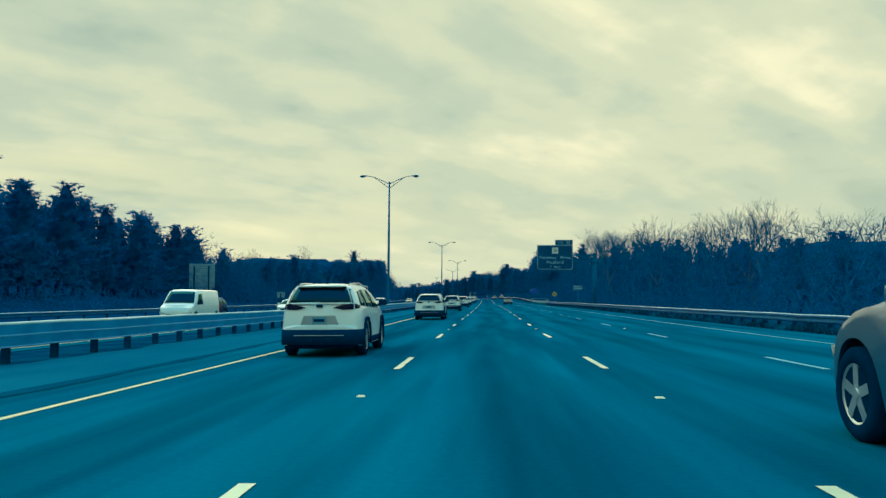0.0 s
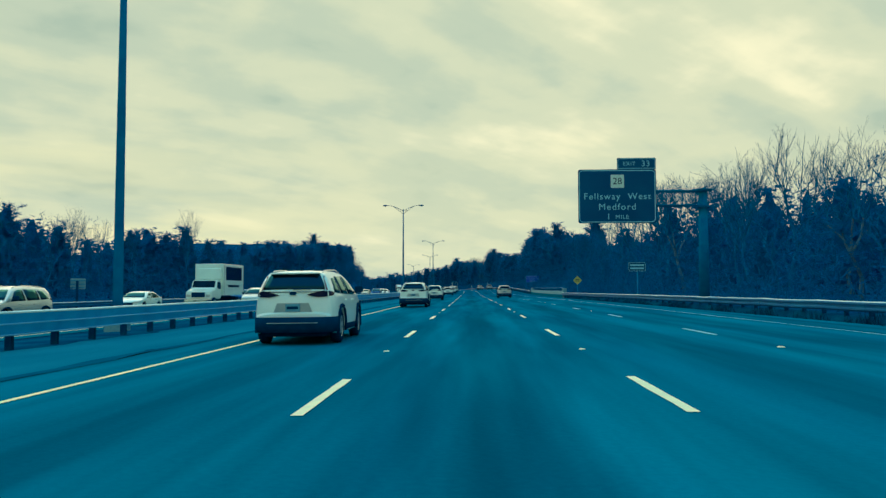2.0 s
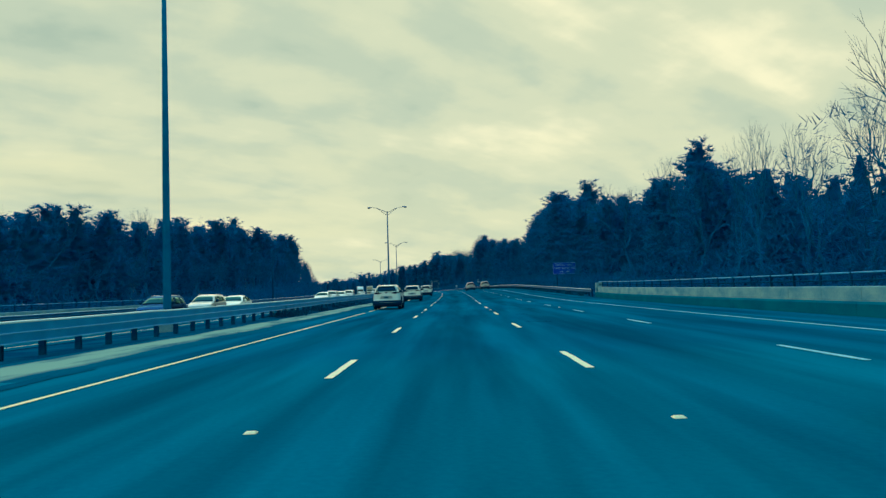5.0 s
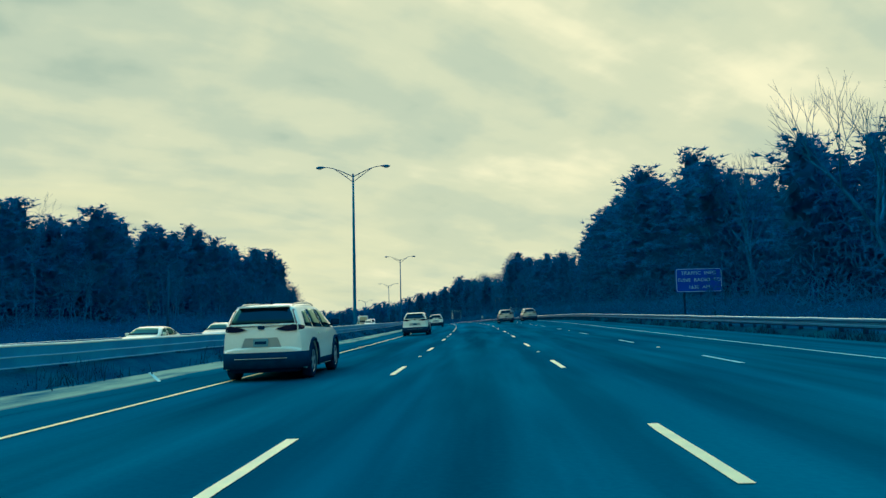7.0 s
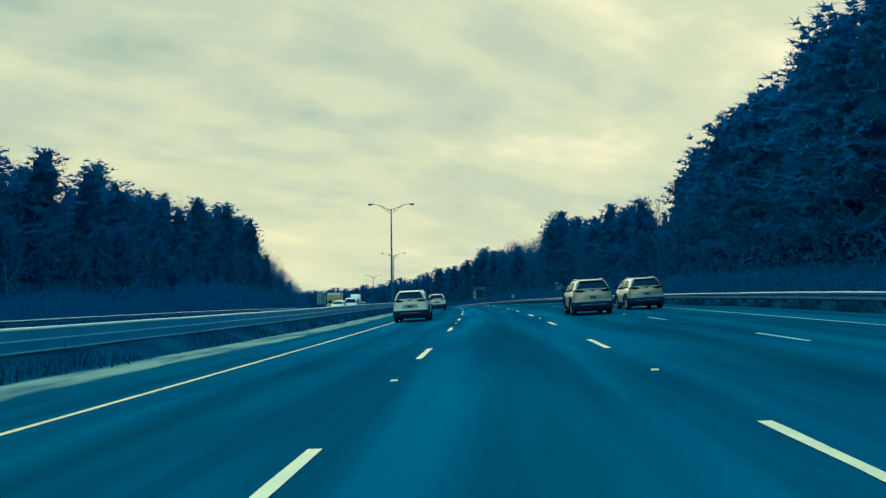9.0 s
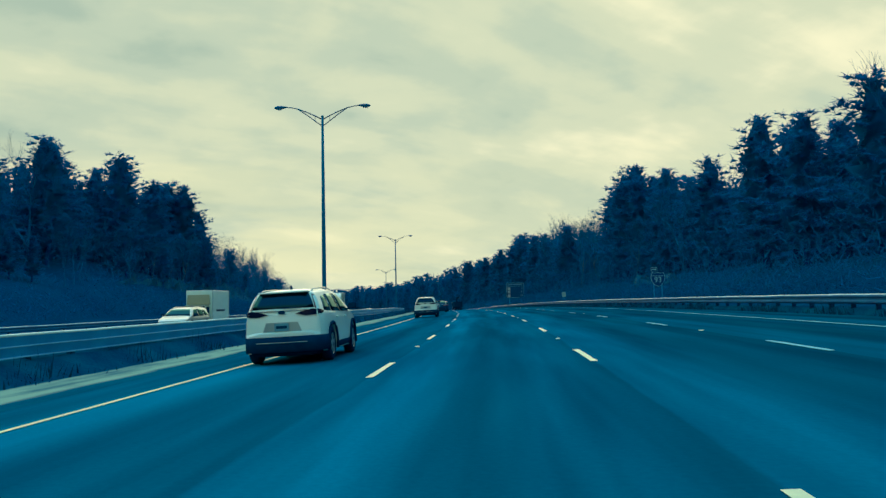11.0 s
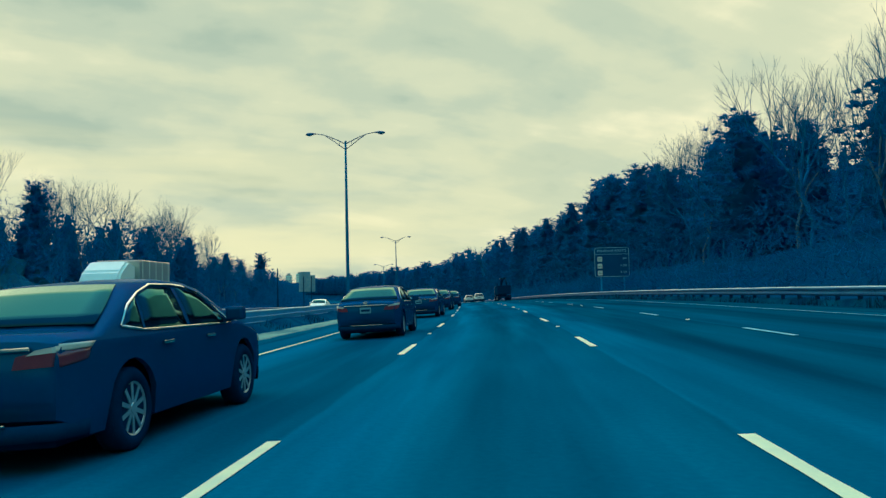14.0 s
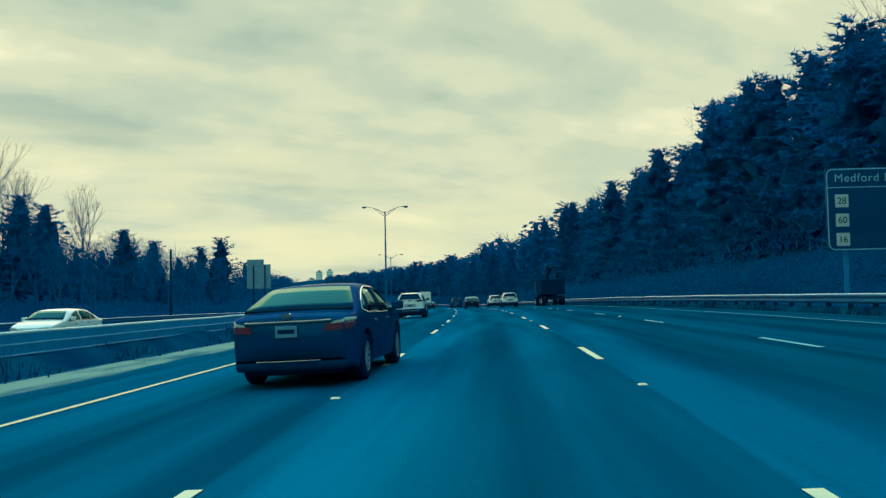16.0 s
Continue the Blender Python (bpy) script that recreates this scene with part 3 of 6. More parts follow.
for s0, s1 in ((-60, 219.0), (220.4, 1000)):
    ribbon("edge_line_yellow", s0, s1, [-5.33, -5.225], 0.007, M["yellow"], 3.0, 0.004, road)["label"] = "solid yellow edge line"
ribbon("paving_seam", -60, 186, [-6.72, -6.60, -6.46], 0.010, M["seam"], 1.5, 0.05, road)["label"] = "dark worn seam along the paved edge"
tick = new("shoulder_tick", mesh_from("shoulder_tick", [at(s, u, 0.012, True) for s, u in ((256.1, -7.0), (256.3, -7.0), (260.4, -8.9), (260.2, -8.9))], [(0, 1, 2, 3)], M["edge"]))
tick.parent = road
ribbon("edge_line_white", -60, 1000, [8.80, 8.91], 0.007, M["edge"], 3.0, 0.004, road, ([0, 90, 180, 210, 245, 275, 340, 400, 435, 550, 700], [0.0, 0.2, -0.1, -0.35, -0.55, -0.5, -0.15, 0.0, 0.6, 0.6, 0.2]))["label"] = "solid white edge line"
ribbon("edge_line_white", -60, 1000, [-14.2, -14.08], 0.007, M["yellow"], 5.0, 0.0, opposite)
ribbon("edge_line_white", -60, 1000, [-28.3, -28.17], 0.007, M["paint"], 5.0, 0.0, opposite)


def lane_dash(s, u, length, parent):
    """One painted stroke with slightly ragged edges, four short segments long."""
    ss = np.linspace(s, s + length, 6)
    rng = np.random.default_rng(int(s * 10 + u * 1000) % 100000)
    V = np.concatenate([at(ss, u - 0.06 + rng.normal(0, 0.004, 6), 0.008, True), at(ss, u + 0.06 + rng.normal(0, 0.004, 6), 0.008, True)])
    F = [(i, i + 6, i + 7, i + 1) for i in range(5)]
    ob = new("lane_dash", mesh_from("lane_dash", V, F, M["edge" if u > 5 else "paint"]))
    ob.parent = parent
    return ob


# stroke offsets from the regular pitch, fitted to the camera's view
STRAY = {-1.83: ([0, 180, 231, 390, 408, 432, 455, 515], [0, -0.05, -0.22, -0.62, -0.75, 0.0, 0.22, 0.12]),
         1.83: ([0, 231, 391, 402, 440, 465, 512, 536], [-0.02, 0.12, 0.22, 0.0, -0.33, -0.42, -0.22, -0.6]),
         5.49: ([0, 600], [-0.31, -0.31])}
for i in range(-1, 62):
    for u in STRAY:
        if i * 12.192 < 720:
            lane_dash(i * 12.192 + float(np.interp(i * 12.192, *STRAY[u])), u, 3.05, road)
for i in range(0, 50):
    for u in (-17.8, -21.5, -25.1):
        lane_dash(i * 14 + 3.0, u, 3.05, opposite)


def sealed_crack(points, width, seed):
    """A wandering dark bead of crack sealer on the asphalt."""
    rng = np.random.default_rng(seed)
    p = np.array(points, float)
    t = np.linspace(0, len(p) - 1, 14)
    s, u = np.interp(t, range(len(p)), p[:, 0]) + rng.normal(0, 0.05, 14), np.interp(t, range(len(p)), p[:, 1]) + rng.normal(0, 0.03, 14)
    w = width * rng.uniform(0.5, 1.2, 14)
    w[0] = w[-1] = 0.01
    V = np.concatenate([at(s - w, u, 0.005, True), at(s + w, u, 0.005, True)])
    F = [(i, i + 14, i + 15, i + 1) for i in range(13)]
    ob = new("sealed_crack", mesh_from("sealed_crack", V, F, M["tar"]))
    ob.parent = road


for k, (pts, w) in enumerate([([(199.3, 2.35), (199.0, 2.8), (198.5, 3.15)], 0.13), ([(206.9, 2.55), (206.4, 3.05)], 0.12), ([(205, -5.0), (208, -4.0), (212, -3.2)], 0.07), ([(206, -3.2), (206.6, -2.6)], 0.05),
                              ([(235.9, 2.0), (236.0, 2.6)], 0.5), ([(236.3, 3.05), (236.3, 3.5)], 0.16), ([(63, 2.2), (60, 3.1)], 0.05), ([(488, 2.4), (486, 3.0)], 0.06), ([(218.6, -4.5), (217.4, 0.5), (216.2, 6)], 0.05),
                              ([(468, -4.3), (470, -3.6)], 0.06)]):
    sealed_crack(pts, w, k)


def pavement_marker(s, u):
    """A low cast marker set in a dark tar patch."""
    root = thing("pavement_marker", ride(s, u), "small pale reflective road marker set in tar", "road marker", "reflective road markers")
    part("tar_patch", prism(rounded(-0.075, 0.075, -0.11, 0.11, 0.03), -0.006, 0.0), M["shoulder"], root, "dull tar patch", pose(0, 0, 0, 90, 0, 0))
    b = bmesh.new()
    base = [b.verts.new(p) for p in ((-0.055, -0.06, 0.004), (0.055, -0.06, 0.004), (0.055, 0.06, 0.004), (-0.055, 0.06, 0.004))]
    top_ = [b.verts.new(p) for p in ((-0.04, -0.025, 0.02), (0.04, -0.025, 0.02), (0.04, 0.025, 0.02), (-0.04, 0.025, 0.02))]
    b.faces.new(top_)
    for k in range(4):
        b.faces.new((base[k], base[(k + 1) % 4], top_[(k + 1) % 4], top_[k]))
    part("marker_body", b, M["paint"], root)
    return root


marker = pavement_marker(8.0, -1.83)
for k in range(0, 52):
    even = k % 2 == 0
    if (k < 15 and even) or (k > 15 and not even):
        for u in (-1.83, 1.83, 5.49):
            if (k, u) != (0, -1.83):
                copy_thing(marker, ride((k + 0.64) * 12.192, u))

# ------------------------------------------------------------------ guard rails
W_BEAM = [(0.00, 0.00), (0.035, 0.025), (0.085, 0.055), (0.085, 0.105), (0.02, 0.150), (0.02, 0.205), (0.085, 0.250), (0.085, 0.300), (0.035, 0.330), (0.0, 0.355), (-0.012, 0.335), (-0.004, 0.16), (-0.012, 0.02)]


# tall median beam: two leaning faces, each with a rolled bead above and below
TALL_BEAM = [(0.0, 0.0), (0.09, 0.0), (0.097, 0.016), (0.045, 0.036), (0.09, 0.225), (0.097, 0.242), (0.045, 0.264), (0.088, 0.462), (0.085, 0.49), (0.0, 0.50), (-0.012, 0.48), (-0.004, 0.26), (-0.012, 0.02)]
# painted sky highlights: strips along the top and on the two beads
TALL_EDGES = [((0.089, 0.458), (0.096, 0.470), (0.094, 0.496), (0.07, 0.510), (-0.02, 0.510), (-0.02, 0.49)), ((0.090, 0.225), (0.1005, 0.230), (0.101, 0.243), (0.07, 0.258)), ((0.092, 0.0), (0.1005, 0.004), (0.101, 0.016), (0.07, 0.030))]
RAIL_LIFT = ([0, 25, 50, 85, 120, 180, 230, 255, 290, 380, 415, 450, 500, 540, 600], [0.02, 0.02, -0.04, -0.005, 0.01, 0.02, 0.11, 0.13, 0.10, 0.16, 0.12, 0.05, 0.04, 0.07, 0.05])


def beam_mesh(s0, s1, u, z0, side, wobble, step=2.0, beam=None, material="steel"):
    """A W-profile steel beam, its face turned to the road (side +1: towards larger u)."""
    ss = np.arange(s0, s1 + 0.1, step)
    rng = np.random.default_rng(int(abs(u) * 10) + int(s0))
    lift = np.interp(ss, *RAIL_LIFT) if u < 0 and u > -12 else 0 * ss
    du, dz = np.cumsum(rng.normal(0, wobble * 0.3, len(ss))), rng.normal(0, wobble, len(ss)) + lift
    du = du - np.linspace(du[0], du[-1], len(ss))
    beam = beam or (TALL_BEAM if -12 < u < 0 else W_BEAM)
    n = len(beam)
    V, F = [], []
    for i, s in enumerate(ss):
        for x, z in beam:
            V.append(at(s, u + side * x + np.clip(du[i], -0.12, 0.12), z0 + z + dz[i], True))
        if i:
            for k in range(n):
                F.append(((i - 1) * n + k, (i - 1) * n + (k + 1) % n, i * n + (k + 1) % n, i * n + k))
    return mesh_from("beam", V, F, M[material])


def guard_rail(name_label, s0, s1, u, z0, side, singles, spacing=1.905, wobble=0.006):
    rail = thing("guard_rail", Matrix(), name_label, "guard rail", "guard rails along the motorway")
    part("beam", beam_mesh(s0, s1, u, z0, side, wobble, 2.0, None, "steel" if -12 < u < 0 else "shaded_steel"), None, rail, "grooved galvanised beam with a bright top edge")
    if -12 < u < 0:
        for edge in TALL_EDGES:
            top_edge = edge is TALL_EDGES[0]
            part("beam_edge", beam_mesh(s0, s1, u, z0, side, wobble, 2.0, edge, "bright_steel" if top_edge else "bead_steel"), None, rail, "beam edge painted pale as a sky highlight" if top_edge else "rolled bead painted light for the sky's sheen")
    else:
        # strip coloured pale in place of the top edge's sky highlight
        part("beam_edge", beam_mesh(s0, s1, u, z0, side, wobble, 2.0, [(0.03, 0.326), (0.045, 0.333), (0.012, 0.362), (-0.018, 0.362), (-0.018, 0.34)], "bright_steel"), None, rail, "beam edge painted pale as a sky highlight")
    top = z0 + 0.30
    b = box(-0.075, 0.075, -0.055, 0.055, -0.3, top)
    add_box(b, 0.02 if side > 0 else -0.19, 0.19 if side > 0 else -0.02, -0.07, 0.07, z0 + 0.03, top - 0.02)
    me = bpy.data.meshes.new("post")
    b.to_mesh(me), b.free()
    me.materials.append(M["rust"])
    rest = []
    k = 0
    for s in np.arange(s0 + 0.8, s1, spacing):
        m = stand(s, u - side * 0.20, float(np.interp(s, *RAIL_LIFT)) if -12 < u < 0 else 0.0)
        if singles[0] <= s <= singles[1] and k < 295:
            part("post", me, None, rail, "", m)
            k += 1
        else:
            rest.append(m)
    if rest:
        v = np.array([x.co[:] for x in me.vertices])
        fs = [tuple(p.vertices) for p in me.polygons]
        V = np.concatenate([v @ np.array(m.to_3x3()).T + np.array(m.translation) for m in rest])
        F = [tuple(i + j * len(v) for i in f) for j in range(len(rest)) for f in fs]
        part("post_row", mesh_from("post_row", V, F, M["rust"]), None, rail)["kind"] = "stuff"
    return rail


guard_rail("galvanised three-ridged guard rail on steel posts along the median", -40, 900, -9.9, 0.30, 1, (8, 560))
guard_rail("galvanised W-beam guard rail on steel posts beside the outer shoulder", -40, 186, 13.25, 0.40, -1, (20, 186))
guard_rail("galvanised W-beam guard rail running on from the bridge parapet", 251.5, 900, 13.25, 0.40, -1, (252, 760))
guard_rail("galvanised W-beam guard rail beyond the opposite carriageway", -40, 900, -31.4, 0.40, 1, (90, 200), 3.81)


# ------------------------------------------------------------------ bridge parapets
def parapet(s0, s1, u, side, label):
    """Concrete bridge wall with a kerb, block ends and two steel rails on posts."""
    th = thing("bridge_parapet", Matrix(), label, "bridge parapet", "bridge parapets")
    ss = np.arange(s0, s1 + 0.1, 3.0)
    prof = [(0.0, -0.25), (0.0, 0.98), (0.06, 1.02), (0.30, 1.02), (0.34, 0.98), (0.34, -0.25)]
    n = len(prof)
    for j in range(len(ss) - 1):
        a, b = ss[j] + 0.012, ss[j + 1] - 0.012
        V = [at(s, u + side * x, z, True) for s in (a, b) for x, z in prof]
        F = [(k, (k + 1) % n, n + (k + 1) % n, n + k) for k in range(n)] + [tuple(range(n)), tuple(range(2 * n - 1, n - 1, -1))]
        part("wall_panel", mesh_from("wall_panel", V, F, M["concrete"]), None, th)
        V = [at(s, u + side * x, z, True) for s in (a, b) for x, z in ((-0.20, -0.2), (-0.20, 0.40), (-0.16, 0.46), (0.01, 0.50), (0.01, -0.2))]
        part("kerb", mesh_from("kerb", V, [(k, (k + 1) % 5, 5 + (k + 1) % 5, 5 + k) for k in range(5)] + [tuple(range(5)), tuple(range(9, 4, -1))], M["stained"]), None, th, "dark teal concrete kerb")
    for z, r, mt in ((1.24, 0.03, "rust"), (1.50, 0.032, "steel")):
        part("hand_rail", tube([at(s, u + side * 0.18, z, True) for s in ss], [r] * len(ss), 6), M[mt], th)
    for s in np.arange(s0 + 1.0, s1, 2.4):
        part("rail_post", box(-0.04, 0.04, -0.05, 0.05, 1.0, 1.54, 0.01), M["rust"], th, "", stand(s, u + side * 0.18))
    for s in (s0, s1):
        part("end_block", box(-0.28, 0.28, -0.35, 0.35, -0.25, 1.42, 0.04), M["concrete"], th, "weathered concrete end block", stand(s, u + side * 0.15))
    return th


parapet(187, 250, 13.55, 1, "pale weathered concrete bridge parapet with two steel rails")
parapet(205, 262, -31.6, -1, "pale concrete bridge parapet of the opposite carriageway")


# ------------------------------------------------------------------ street lamps
def street_lamp(m):
    th = thing("street_lamp", m, "tall twin-arm steel street lamp in the median", "street lamp", "street lamps in the median")
    part("base", box(-0.32, 0.32, -0.32, 0.32, -0.3, 0.55, 0.05), M["concrete"], th, "square concrete footing")
    part("pole", tube([(0, 0, 0.5), (0, 0, 0.9), (0, 0, 7), (0, 0, 14.75)], [0.19, 0.16, 0.135, 0.085], 12), M["pole"], th, "tapered grey steel pole")
    part("pole_cap", tube([(0, 0, 14.74), (0, 0, 14.82), (0, 0, 14.86)], [0.10, 0.10, 0.04], 10), M["pole"], th)
    for sx in (-1, 1):
        up = [(0.07, 14.6), (0.6, 14.87), (1.2, 15.15), (1.8, 15.38), (2.25, 15.48), (2.65, 15.52)]
        arm = part("arm", tube([(sx * x, 0, z) for x, z in up], [0.045, 0.042, 0.04, 0.036, 0.034, 0.032], 8), M["pole"], th, "curved truss arm")
        part("strut", tube([(sx * x, 0, z) for x, z in [(0.09, 14.14), (0.5, 14.44), (1.1, 14.9), (1.75, 15.34)]], [0.036] * 4, 7), M["pole"], arm)
        part("brace", tube([(sx * 0.52, 0, 14.45), (sx * 0.54, 0, 14.84)], [0.018] * 2, 5), M["pole"], arm)
        hd = bmesh.new()
        add_tube(hd, [(sx * x, 0, z) for x, z in [(2.5, 15.53), (2.7, 15.54), (2.95, 15.52), (3.2, 15.49), (3.4, 15.47), (3.47, 15.46)]], [0.05, 0.10, 0.19, 0.21, 0.14, 0.04], 10)
        bmesh.ops.scale(hd, vec=(1, 1.0, 0.62), verts=hd.verts, space=Matrix.Translation((0, 0, -15.5)))
        head = part("luminaire", hd, M["head"], th, "dark cobra-head lamp housing")
        ln = bmesh.new()
        bmesh.ops.create_uvsphere(ln, u_segments=12, v_segments=7, radius=1, matrix=Matrix.Translation((sx * 3.12, 0, 15.41)) @ Matrix.Diagonal((0.22, 0.15, 0.09, 1)))
        part("lens", ln, M["lens"], head, "pale glass refractor")
    return th


first_lamp = street_lamp(stand(91.9, -11.8, 0.15))
for s, u in ((204.1, -11.55), (313.4, -11.0), (422.0, -11.15), (530.3, -11.4), (644.2, -11.35), (753, -11.4), (862, -11.4)):
    copy_thing(first_lamp, stand(s, u, 0.12))


# ------------------------------------------------------------------ road signs
def lettering(text, x, z, height, material, parent, y=-0.02, align="CENTER", spacing=1.12, name="lettering"):
    cu = bpy.data.curves.new("text", "FONT")
    cu.body, cu.align_x, cu.align_y, cu.size, cu.space_character = text, align, "CENTER", height * 1.38, spacing
    cu.extrude = 0.004
    tmp = bpy.data.objects.new("text", cu)
    me = bpy.data.meshes.new_from_object(tmp)
    bpy.data.objects.remove(tmp)
    bpy.data.curves.remove(cu)
    me.transform(pose(x, y, z, 90, 0, 0))
    me.materials.clear()
    me.materials.append(material)
    return part(name, me, None, parent)


def bars(x, z, w, h, rows, material, parent, y=-0.018):
    """Unreadable writing: plain bars."""
    for k in range(rows):
        zz = z + h * (0.5 - (k + 0.5) / rows)
        part("text_bar", box(x - w / 2, x + w / 2, y - 0.004, y + 0.004, zz - h / rows * 0.26, zz + h / rows * 0.26), material, parent)


def border(x0, x1, z0, z1, r, t, material, parent, y=-0.016):
    """The rounded white rim on a sign's face."""
    o, i = rounded(x0, x1, z0, z1, r), rounded(x0 + t, x1 - t, z0 + t, z1 - t, max(r - t, 0.01))
    n = len(o)
    V = [(x, y, z) for x, z in o] + [(x, y, z) for x, z in i] + [(x, y + 0.012, z) for x, z in o] + [(x, y + 0.012, z) for x, z in i]
    F = []
    for k in range(n):
        j = (k + 1) % n
        F += [(k, j, n + j, n + k), (k, 2 * n + k, 2 * n + j, j), (n + k, n + j, 3 * n + j, 3 * n + k)]
    part("rim", mesh_from("rim", V, F, material), None, parent)


def panel(x0, x1, z0, z1, material, parent, name="panel", label="", r=0.15, depth=0.06):
    return part(name, prism(rounded(x0, x1, z0, z1, r), -0.012, depth, 0.0), material, parent, label)


def i_post(x, z0, z1, material, parent, w=0.13, y=0.10):
    b = box(x - w / 2, x + w / 2, y, y + 0.02, z0, z1)
    add_box(b, x - w / 2, x + w / 2, y + 0.11, y + 0.13, z0, z1)
    add_box(b, x - 0.012, x + 0.012, y + 0.02, y + 0.11, z0, z1)
    part("post", b, material, parent)


def route_marker(x, z, size, text, parent):
    p = part("route_marker", prism(rounded(x - size / 2, x + size / 2, z - size / 2, z + size / 2, 0.03), -0.03, -0.013), M["shield"], parent, "square white route plate")
    lettering(text, x, z - size * 0.02, size * 0.52, M["ink"], p, y=-0.036, spacing=1.0)


def exit_sign():
    """Cantilever sign over the right lanes."""
    th = thing("exit_sign", stand(122.4, -0.14, 0, 0, False), "large green overhead exit sign on a cantilever truss", "road sign")
    x0, x1, z0, z1 = 7.34, 12.72, 5.68, 9.43
    pn = panel(x0, x1, z0, z1, M["green"], th, label="green sign panel with white letters")
    border(x0 + 0.06, x1 - 0.06, z0 + 0.06, z1 - 0.06, 0.28, 0.05, M["white"], pn)
    tab = panel(10.05, x1, z1 + 0.01, z1 + 0.80, M["green"], th, "exit_tab", "green exit number panel", 0.06)
    border(10.09, x1 - 0.04, z1 + 0.05, z1 + 0.76, 0.08, 0.035, M["white"], tab)
    lettering("EXIT", 10.88, z1 + 0.38, 0.28, M["white"], tab)
    lettering("33", 12.02, z1 + 0.38, 0.42, M["white"], tab)
    route_marker(10.05, 8.60, 0.92, "28", pn)
    lettering("Fellsway  West", 10.03, 7.53, 0.46, M["white"], pn, spacing=1.18)
    lettering("Medford", 10.03, 6.80, 0.46, M["white"], pn, spacing=1.2)
    lettering("1", 9.42, 6.12, 0.42, M["white"], pn)
    lettering("MILE", 10.35, 6.10, 0.30, M["white"], pn, spacing=1.15)
    for x in (8.1, 9.6, 11.1, 12.3):
        part("hanger", box(x - 0.05, x + 0.05, 0.06, 0.16, z0 + 0.1, z1 - 0.1), M["pole"], th)
    truss = part("truss", tube([(7.6, 0.35, 7.95), (16.3, 0.35, 7.95)], [0.07, 0.07], 8), M["pole"], th, "four-chord steel truss arm")
    for y, z in ((0.35, 6.95), (1.05, 7.95), (1.05, 6.95)):
        part("chord", tube([(7.6, y, z), (16.3, y, z)], [0.07, 0.07], 8), M["pole"], truss)
    for k in range(12):
        xa, xb = 7.8 + k * 0.7, 8.5 + k * 0.7
        for y in (0.35, 1.05):
            part("lattice", tube([(xa, y, 6.95), (xa, y, 7.95)], [0.028] * 2, 5), M["pole"], truss)
            part("lattice", tube([(xa, y, 6.95 if k % 2 else 7.95), (xb, y, 7.95 if k % 2 else 6.95)], [0.025] * 2, 5), M["pole"], truss)
    part("pole", tube([(16.1, 0.7, -0.6), (16.1, 0.7, 8.15)], [0.36, 0.30], 14), M["pole"], th, "thick round steel mast")
    for z in (6.85, 8.05):
        part("collar", tube([(15.4, 0.7, z), (16.8, 0.7, z)], [0.09, 0.09], 6), M["pole"], th)
        part("flange", box(15.6, 16.62, 0.2, 1.2, z - 0.05, z + 0.05, 0.01), M["pole"], th)
    part("footing", tube([(16.1, 0.7, -1.0), (16.1, 0.7, -0.35)], [0.6, 0.6], 14), M["concrete"], th)


exit_sign()

th = thing("radio_sign", stand(305.8, 18.3), "blue radio information sign on two steel posts", "road sign")
pn = panel(-1.88, 1.88, 2.75, 4.70, M["blue"], th, label="blue sign panel with pale letters")
border(-1.84, 1.84, 2.79, 4.66, 0.2, 0.04, M["white"], pn)
for z, tx in ((4.30, "TRAFFIC  INFO"), (3.74, "TUNE  RADIO  TO"), (3.16, "1630  AM")):
    lettering(tx, 0, z, 0.30, M["white"], pn, spacing=1.05)
for x in (-1.2, 1.2):
    i_post(x, -0.6, 4.4, M["rust"], th)

th = thing("town_line_sign", stand(146.0, 16.0), "small green town sign on one steel post", "road sign")
pn = panel(-0.85, 0.85, 3.2, 4.10, M["green"], th, r=0.08)
border(-0.83, 0.83, 3.22, 4.08, 0.08, 0.035, M["white"], pn)
bars(0, 3.65, 1.35, 0.62, 2, M["white"], pn)
i_post(0.05, -0.4, 4.0, M["steel"], th, 0.09)

th = thing("warning_sign", stand(180, 14.7), "yellow diamond warning sign on a thin post", "road sign")
dm = prism([(0, 2.05), (0.62, 2.67), (0, 3.29), (-0.62, 2.67)], -0.012, 0.012)
pn = part("panel", dm, M["sign_yellow"], th, "yellow diamond plate")
bars(0, 2.67, 0.55, 0.42, 2, M["ink"], pn)
i_post(0, -0.4, 3.1, M["steel"], th, 0.08, 0.02)
copy_thing(th, stand(722, 15.2))

th = thing("route_shield_sign", stand(438.3, 16.2), "blue interstate shield sign on two thin posts", "road sign")
sh = [(0, -0.62), (0.30, -0.46), (0.52, -0.16), (0.60, 0.16), (0.56, 0.42), (0.47, 0.60), (0.25, 0.54), (0, 0.60), (-0.25, 0.54), (-0.47, 0.60), (-0.56, 0.42), (-0.60, 0.16), (-0.52, -0.16), (-0.30, -0.46)]
zc = 2.72
part("shield_edge", prism([(x * 1.06, z * 1.06 + zc) for x, z in sh], -0.004, 0.02), M["white"], th, "pale shield edge")
pn = part("shield", prism([(x, z + zc) for x, z in sh], -0.014, -0.006), M["navy"], th, "dark blue shield plate")
lettering("93", 0, zc - 0.06, 0.52, M["white"], pn, spacing=1.0)
part("shield_band", box(-0.5, 0.5, -0.019, -0.015, zc + 0.30, zc + 0.34), M["white"], pn)
tb = panel(-0.62, -0.02, zc + 0.72, zc + 1.10, M["navy"], th, "direction_tab", "dark blue direction plate", 0.03, 0.01)
border(-0.60, -0.04, zc + 0.74, zc + 1.08, 0.03, 0.025, M["white"], tb, -0.02)
